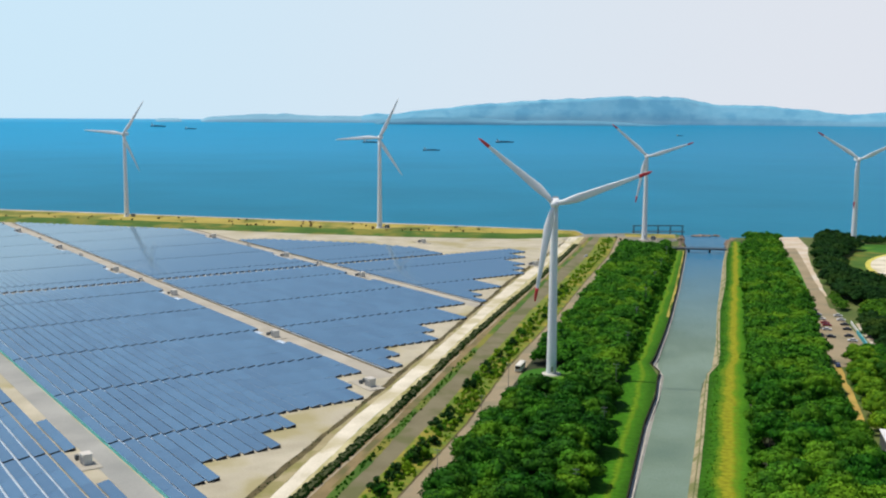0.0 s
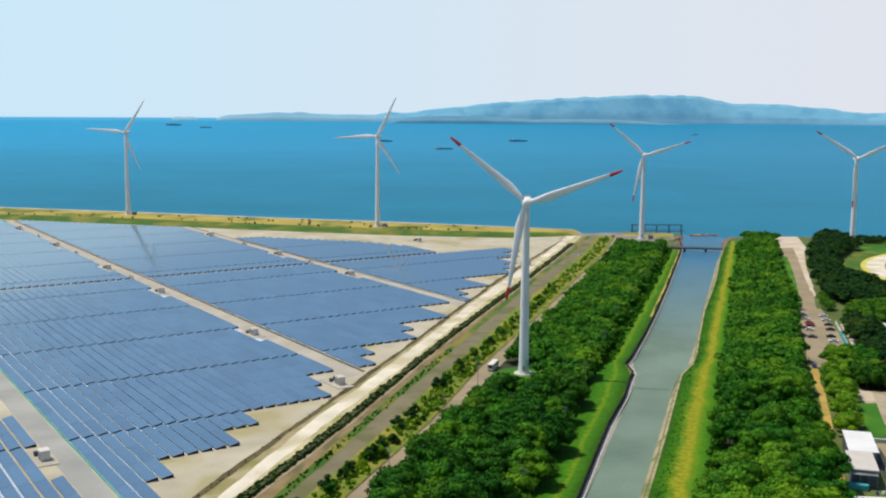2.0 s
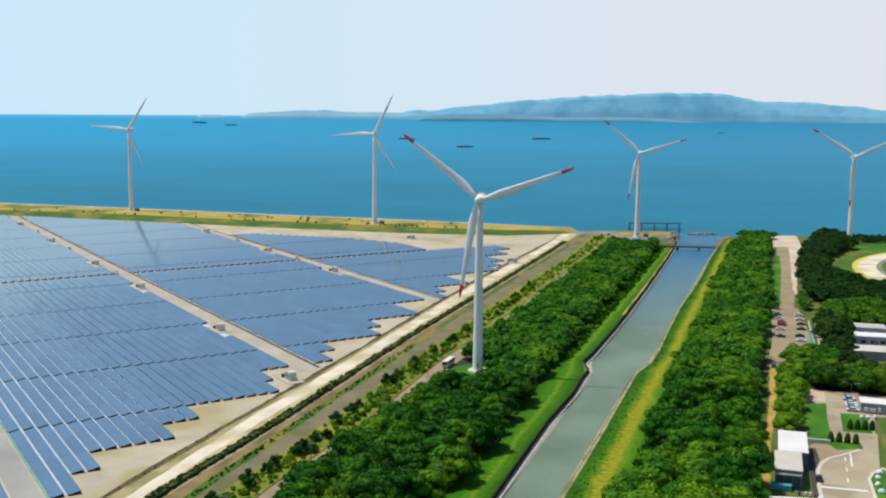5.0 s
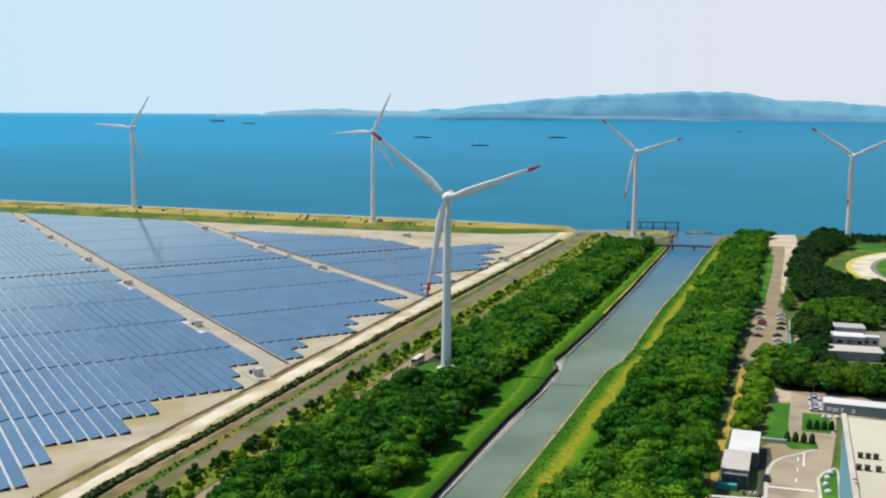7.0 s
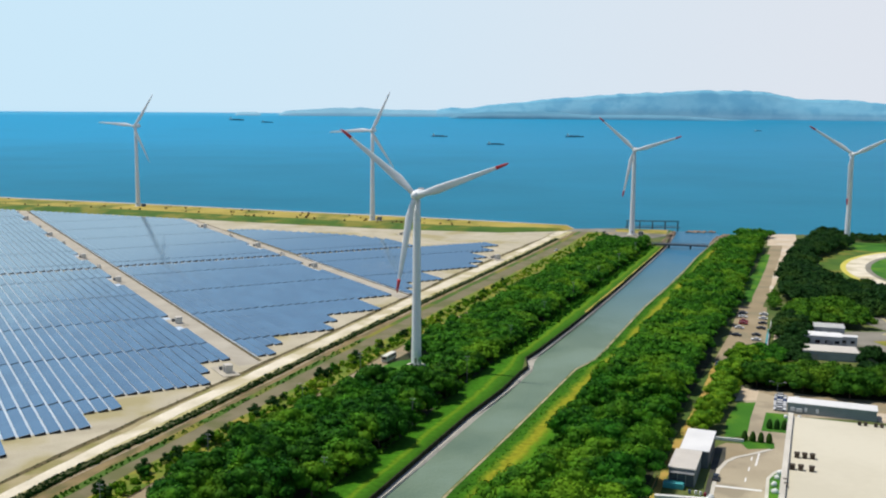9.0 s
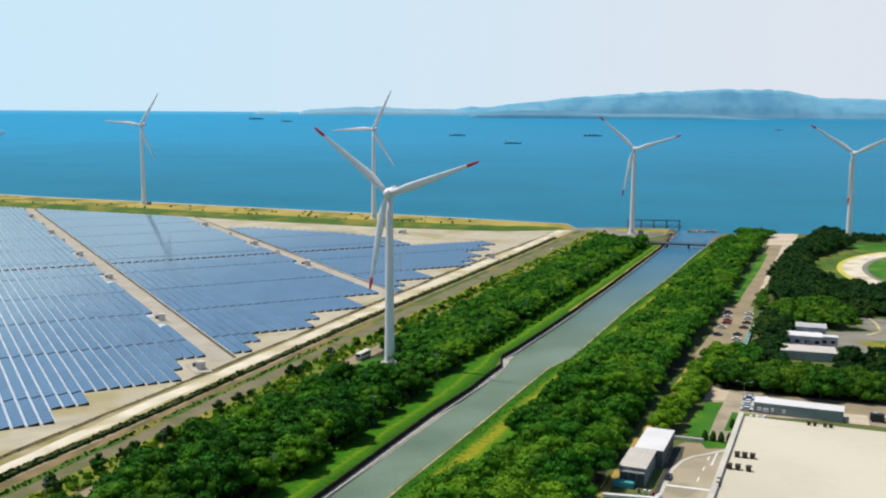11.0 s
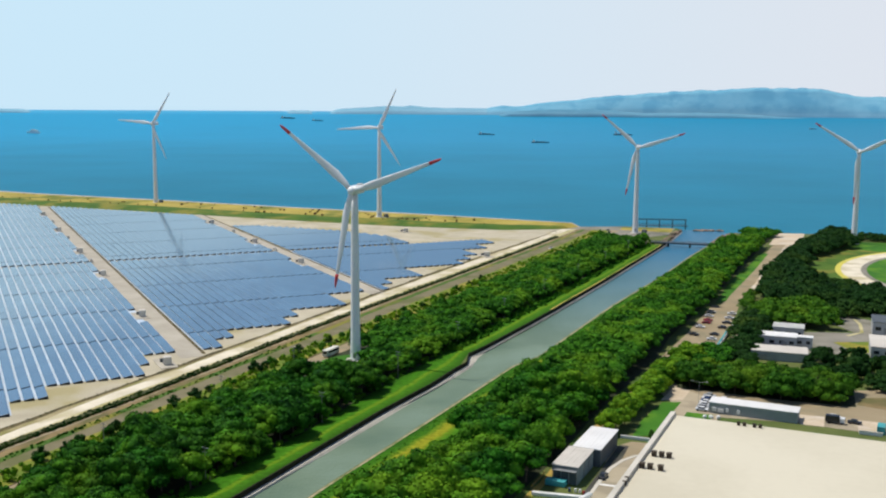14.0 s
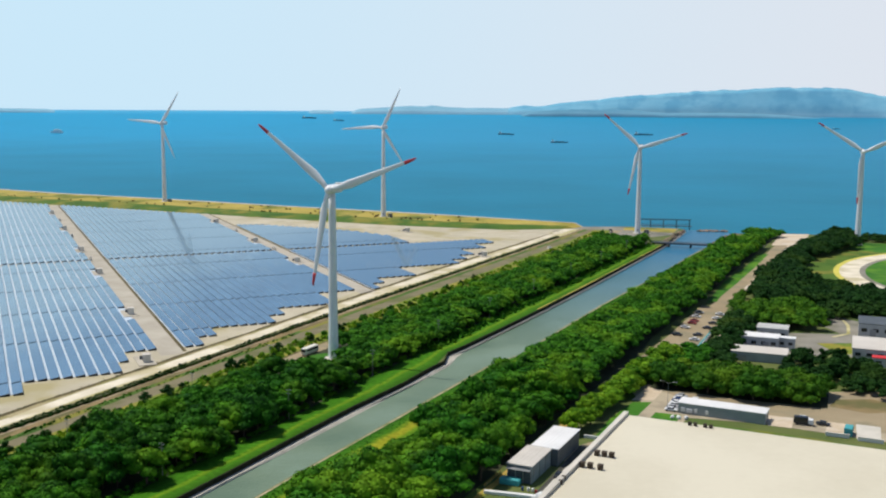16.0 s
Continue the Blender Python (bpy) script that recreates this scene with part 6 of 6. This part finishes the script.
def container(x, y, rz, sx, sy, h, mat, label):
    t = thing("container", label, "container", pose(x, y, 0.09, 0, 0, rz))
    bm = bmesh.new()
    box(bm, 0, 0, h / 2, sx, sy, h, bevel=0.06)
    part("body", bm, M[mat], t)
    bm = bmesh.new()
    for k in range(int(sx / 0.8)):
        box(bm, -sx / 2 + 0.4 + 0.8 * k, -sy / 2, h / 2, 0.12, 0.08, h * 0.9)
    part("ribs", bm, M[mat], t)
    bm = bmesh.new()
    box(bm, sx / 2, 0, h / 2, 0.08, sy * 0.9, h * 0.9)
    part("door", bm, M[mat], t)


container(231.2, 340.0, 73, 5, 2.4, 2.6, "teal", "teal container behind the warehouse")
container(130.6, 277.0, -15, 5.5, 2.6, 1.6, "teal", "low teal covered store before the shed")
container(131.5, 268.2, -5, 14, 1.2, 0.9, "roofwhite", "long white tank base before the shed")
container(245.2, 417.6, -12, 4, 2.4, 2.8, "verge", "yellow container among the pines")
container(239.0, 420.5, -12, 3.5, 2.2, 2.4, "roofwhite", "white container among the pines")

# ---- poles, lamps, fence ----
def utility_pole(x, y, h, label="slim grey pole at the edge of the wood"):
    t = thing("utility_pole", label, "pole", pose(x, y, 0.0, 0, 0, -15), "poles along the wood")
    bm = bmesh.new()
    rod(bm, (0, 0, 0), (0, 0, h), 0.13, 0.08, 8)
    part("shaft", bm, M["wood"], t)
    for k, z in enumerate((h - 0.5, h - 1.6)):
        bm = bmesh.new()
        box(bm, 0, 0, z, 1.9, 0.1, 0.12)
        part("crossarm", bm, M["greymetal"], t)
    bm = bmesh.new()
    for dx in (-0.8, 0, 0.8):
        rod(bm, (dx, 0, h - 0.45), (dx, 0, h - 0.15), 0.06, seg=6)
    part("insulators", bm, M["roofwhite"], t, "white insulators")


for k in range(9):
    y = 262 + 58 * k
    utility_pole(at_y(WOOD_W_R, y) + 0.4, y, 10.5)
for x, y in ((-2, 277), (12.5, 333), (24.5, 378), (-16, 236)):
    utility_pole(x + 0.8, y, 10.5, "slim grey pole beside the tan road")

lamp = thing("street_lamp", "tall grey double arm street lamp in the yard", "street lamp", pose(175.5, 354, 0.1, 0, 0, -14))
bm = bmesh.new()
rod(bm, (0, 0, 0), (0, 0, 10), 0.09, 0.05, 10)
part("post", bm, M["greymetal"], lamp)
for sx in (-1, 1):
    bm = bmesh.new()
    rod(bm, (0, 0, 9.9), (sx * 2.2, 0, 10.4), 0.035, seg=6)
    arm = part("arm", bm, M["greymetal"], lamp)
    bm = bmesh.new()
    box(bm, sx * 2.5, 0, 10.42, 0.8, 0.28, 0.14, bevel=0.04)
    part("lamp_head", bm, M["greymetal"], arm)

fence = tagged(new("fence"), "low turquoise mesh fence beside the panels", "fence", kind="structure")
POST = finish(rod(bmesh.new(), (0, 0, 0), (0, 0, 1.25), 0.06, seg=6), "post", M["cyanfence"])
RAIL = finish(box(bmesh.new(), 2.0, 0, 0, 3.95, 0.05, 0.09), "rail", M["cyanfence"])
SHEET = finish(box(bmesh.new(), 2.0, 0, 0.55, 3.9, 0.02, 0.7), "mesh_sheet", M["cyanfence"])
for k in range(74):
    x, y = sw(-500 + 4 * k, 90.6)
    base = Matrix.Translation((x, y, 0.05)) @ TURN_U
    part("post", POST, None, fence, at=base)
    part("rail", RAIL, None, fence, at=base @ Matrix.Translation((0, 0, 1.2)))
    part("mesh_sheet", SHEET, None, fence, at=base)

carwall = thing("car_park_wall", "low white wall beside the car park", "wall", pose(199.6, 476.5, 0.05, 0, 0, 76))
bm = bmesh.new()
box(bm, 0, 0, 0.8, 62, 0.3, 1.6, bevel=0.04)
part("wall", bm, M["roofwhite"], carwall)
bm = bmesh.new()
box(bm, -12.5, 0.55, 0.95, 36, 0.7, 1.9, bevel=0.04)
part("screen", bm, M["teal"], carwall, "teal sheet screen")

slab("wall_path", [(194, 445), (197.2, 445), (212.4, 506), (209.2, 506)], -0.2, 0.14, M["sand"], "pale path behind the car park wall", "path")
slab("tree_row_floor", [(170, 383), (177, 400), (207, 398), (234, 388), (230, 368), (200, 374)], -0.2, 0.11, M["woodfloor"], "ground below the tree row with shade put into its colour", "ground")

# ---- ships ----
def ship(x, y, z, length, rz, kind_label):
    t = thing("ship", kind_label, "ship", pose(x, y, z, 0, 0, rz), "ships on the bay")
    L = length
    bm = bmesh.new()
    r = bmesh.ops.create_cube(bm, size=1.0, matrix=Matrix.Diagonal((L, L * 0.15, L * 0.07, 1)))
    for v in r["verts"]:
        if v.co.x > 0:
            v.co.y *= 0.25
            v.co.x += L * 0.03
    part("hull", bm, M["hull"], t, at=Matrix.Translation((0, 0, L * 0.03)))
    bm = bmesh.new()
    box(bm, -L * 0.36, 0, L * 0.11, L * 0.12, L * 0.11, L * 0.1, bevel=L * 0.006)
    part("bridge_house", bm, M["roofwhite"], t)
    bm = bmesh.new()
    rod(bm, (-L * 0.4, 0, L * 0.14), (-L * 0.4, 0, L * 0.22), L * 0.02, seg=8)
    part("funnel", bm, M["hull"], t)
    bm = bmesh.new()
    for k in range(3):
        box(bm, -L * 0.15 + L * 0.18 * k, 0, L * 0.08, L * 0.13, L * 0.1, L * 0.03, bevel=L * 0.005)
    part("hatch", bm, M["walldark"], t)


def sea_z(x, y):
    r = math.hypot(x - 80, y)
    return -3.0 if r < 3000 else float(np.interp(r, [p[0] for p in rings_sea], [p[1] for p in rings_sea]))


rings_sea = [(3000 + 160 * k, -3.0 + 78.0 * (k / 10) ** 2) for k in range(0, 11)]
for az, d, ln, rz in ((3.4, 3560, 62, 4), (-0.7, 3000, 50, 10), (-4.1, 3500, 55, -8), (-13.9, 4150, 45, 5), (-15.6, 4250, 60, 0), (13.0, 4000, 30, 15)):
    x, y = math.sin(radians(az)) * d, math.cos(radians(az)) * d
    ship(x, y, sea_z(x, y) - 0.3, ln, rz, "far cargo ship on the bay")

bx, by = math.sin(radians(-28.6)) * 3500, math.cos(radians(-28.6)) * 3500
boat = thing("ferry", "small white ferry with a wake far out on the bay", "ship", pose(bx, by, sea_z(bx, by), 0, 0, 175))
bm = bmesh.new()
r = bmesh.ops.create_cube(bm, size=1.0, matrix=Matrix.Translation((0, 0, 2.5)) @ Matrix.Diagonal((44, 9, 6, 1)))
for v in r["verts"]:
    if v.co.x > 0:
        v.co.y *= 0.3
part("hull", bm, M["roofwhite"], boat)
bm = bmesh.new()
box(bm, -4, 0, 8, 26, 7, 5, bevel=0.4)
box(bm, -2, 0, 11.5, 14, 6, 2.5, bevel=0.3)
part("deckhouse", bm, M["roofwhite"], boat)


def ornament(x, y, s):
    t = thing("garden_stone", "white rounded garden stone on the planted island", "stone", pose(x, y, 0.2, 0, 0, x * 40 % 360), "garden stones")
    bm = bmesh.new()
    bmesh.ops.create_icosphere(bm, subdivisions=2, radius=s, matrix=Matrix.Translation((0, 0, s * 0.5)) @ Matrix.Diagonal((1.2, 0.8, 0.9, 1)))
    for v in bm.verts:
        v.co += v.co.normalized() * 0.16 * s * noise.noise(v.co * 1.7 + Vector((x, y, 0)))
    part("stone", bm, M["roofwhite"], t)


for x, y, k in ((158.6, 281, 0.9), (160.6, 286.6, 0.8), (162.4, 290.2, 1.0), (157.6, 275.6, 0.9)):
    ornament(x, y, k)


def shore_kiosk(x, y, z):
    t = thing("turbine_kiosk", "small dark transformer kiosk beside the turbine foot", "kiosk", pose(x, y, z, 0, 0, -16), "turbine kiosks")
    bm = bmesh.new()
    box(bm, 0, 0, 0.15, 6.5, 4.0, 0.3, bevel=0.05)
    part("pad", bm, M["concrete"], t, "pale concrete pad")
    bm = bmesh.new()
    box(bm, 0.5, 0, 1.75, 3.6, 2.6, 2.9, bevel=0.08)
    b = part("cabin", bm, M["walldark"], t)
    bm = bmesh.new()
    box(bm, 0.5, 0, 3.28, 4.0, 3.0, 0.16, bevel=0.04)
    part("roof", bm, M["roofbeige"], b, "pale flat roof")
    bm = bmesh.new()
    box(bm, 0.5, -1.33, 1.4, 1.2, 0.08, 2.1)
    part("door", bm, M["greymetal"], b, "grey steel door")


for x, y, z in ((-303.5, 989, 2.3), (-50.5, 904, 2.3), (176.5, 850, 0.05)):
    shore_kiosk(x, y, z)


# ---- clutter round the sheds ----
def drum(x, y, mat, label):
    t = thing("drum", label, "drum", pose(x, y, 0.1), "drums beside the shed")
    bm = bmesh.new()
    rod(bm, (0, 0, 0), (0, 0, 0.95), 0.36, seg=14)
    part("body", bm, M[mat], t)
    for z in (0.3, 0.62):
        bm = bmesh.new()
        rod(bm, (0, 0, z), (0, 0, z + 0.06), 0.385, seg=14)
        part("hoop", bm, M[mat], t)


for x, y, mat, label in ((136.0, 272.6, "roofwhite", "white drum beside the dark shed"), (137.2, 272.2, "roofwhite", "white drum beside the dark shed"), (138.2, 271.2, "carred", "dark red drum beside the dark shed"), (134.4, 272.8, "carblue", "dark blue drum beside the dark shed")):
    drum(x, y, mat, label)
pipes = thing("pipe_stack", "stack of pale pipes on the ground beside the shed", "pipes", pose(139.2, 268.4, 0.1, 0, 0, 62))
for k in range(6):
    bm = bmesh.new()
    rod(bm, (-2.6, (k % 3) * 0.42 + 0.2 * (k // 3), 0.2 + 0.36 * (k // 3)), (2.6, (k % 3) * 0.42 + 0.2 * (k // 3), 0.2 + 0.36 * (k // 3)), 0.2, seg=10)
    part("pipe", bm, M["roofwhite"], pipes)
rail = thing("barrier", "orange and yellow barrier along the ochre path", "barrier", pose(125.6, 278.5, 0.1, 0, 0, 75))
for k in range(7):
    bm = bmesh.new()
    box(bm, -6 + 2 * k, 0, 0.5, 0.1, 0.1, 1.0)
    part("post", bm, M["greymetal"], rail)
for z in (0.45, 0.9):
    bm = bmesh.new()
    box(bm, 0, 0, z, 12.4, 0.08, 0.22)
    part("board", bm, M["orange"], rail)
car(166.0, 416.5, 76, "carblue", "dark blue car at the end of the ochre path", z=0.09)
car(143.4, 284.6, 74, "cardark", "black car parked beside the shed", z=0.09)


def truck(x, y, rz, paint, label):
    t = thing("truck", label, "truck", pose(x, y, 0.11, 0, 0, rz), "parked trucks")
    bm = bmesh.new()
    box(bm, -0.9, 0, 1.75, 4.4, 2.1, 2.0, bevel=0.06)
    part("cargo_box", bm, M[paint], t)
    bm = bmesh.new()
    box(bm, 2.2, 0, 1.35, 1.6, 2.0, 1.7, bevel=0.2)
    cab = part("cab", bm, M["carwhite"], t)
    bm = bmesh.new()
    box(bm, 3.0, 0, 1.75, 0.08, 1.7, 0.6)
    part("windscreen", bm, M["glass"], cab, "dark windscreen")
    bm = bmesh.new()
    box(bm, 0, 0, 0.62, 6.0, 1.6, 0.24)
    part("chassis", bm, M["dark"], t)
    for dx in (-2.0, 2.0):
        for dy in (-0.85, 0.85):
            bm = bmesh.new()
            rod(bm, (dx, dy - 0.14, 0.42), (dx, dy + 0.14, 0.42), 0.42, seg=12)
            part("wheel", bm, M["dark"], t)


truck(218.8, 347.6, -14, "cardark", "dark box truck parked behind the warehouse")
slab("sand_pad", [(208.9, 355.9), (216.8, 354.4), (214.4, 343.0), (207.2, 344.6)], -0.2, 0.15, M["sand"], "square pale sand pad in the lot", "ground")
slab("concrete_pad", [(227.0, 352.5), (233.2, 351.0), (230.0, 337.0), (224.0, 338.6)], -0.2, 0.15, M["sand"], "square pale concrete pad in the lot", "pavement")
slab("concrete_pad_east", [(235.8, 351.5), (243.0, 349.6), (239.6, 333.2), (232.8, 335.0)], -0.2, 0.16, M["concrete"], "square whitish concrete pad in the lot", "pavement")
for px, py, pl in ((227.2, 336.6, 7.0), (236.4, 333.2, 7.4)):
    pw = thing("pad_wall", "low white concrete wall at the edge of the pad", "wall", pose(px, py, 0.1, 0, 0, -15), "low walls of the pads")
    part("wall", box(bmesh.new(), 0, 0, 0.6, pl, 0.4, 1.2, bevel=0.05), M["roofwhite"], pw)
    part("coping", box(bmesh.new(), 0, 0, 1.25, pl + 0.2, 0.55, 0.12, bevel=0.03), M["concrete"], pw)
for x, y in ((176.9, 346.2), (178.9, 346.0), (181.3, 346.0)):
    ornament(x, y, 0.8)
for k, p in enumerate(("cardark", "cardark", "carred", "cardark", "carsilver")):
    car(208.5 + 3.1 * k, 447.6 - 0.7 * k, 80, p, {"cardark": "black car", "carred": "dark red car", "carsilver": "silver car"}[p] + " parked between the works buildings", z=0.09)
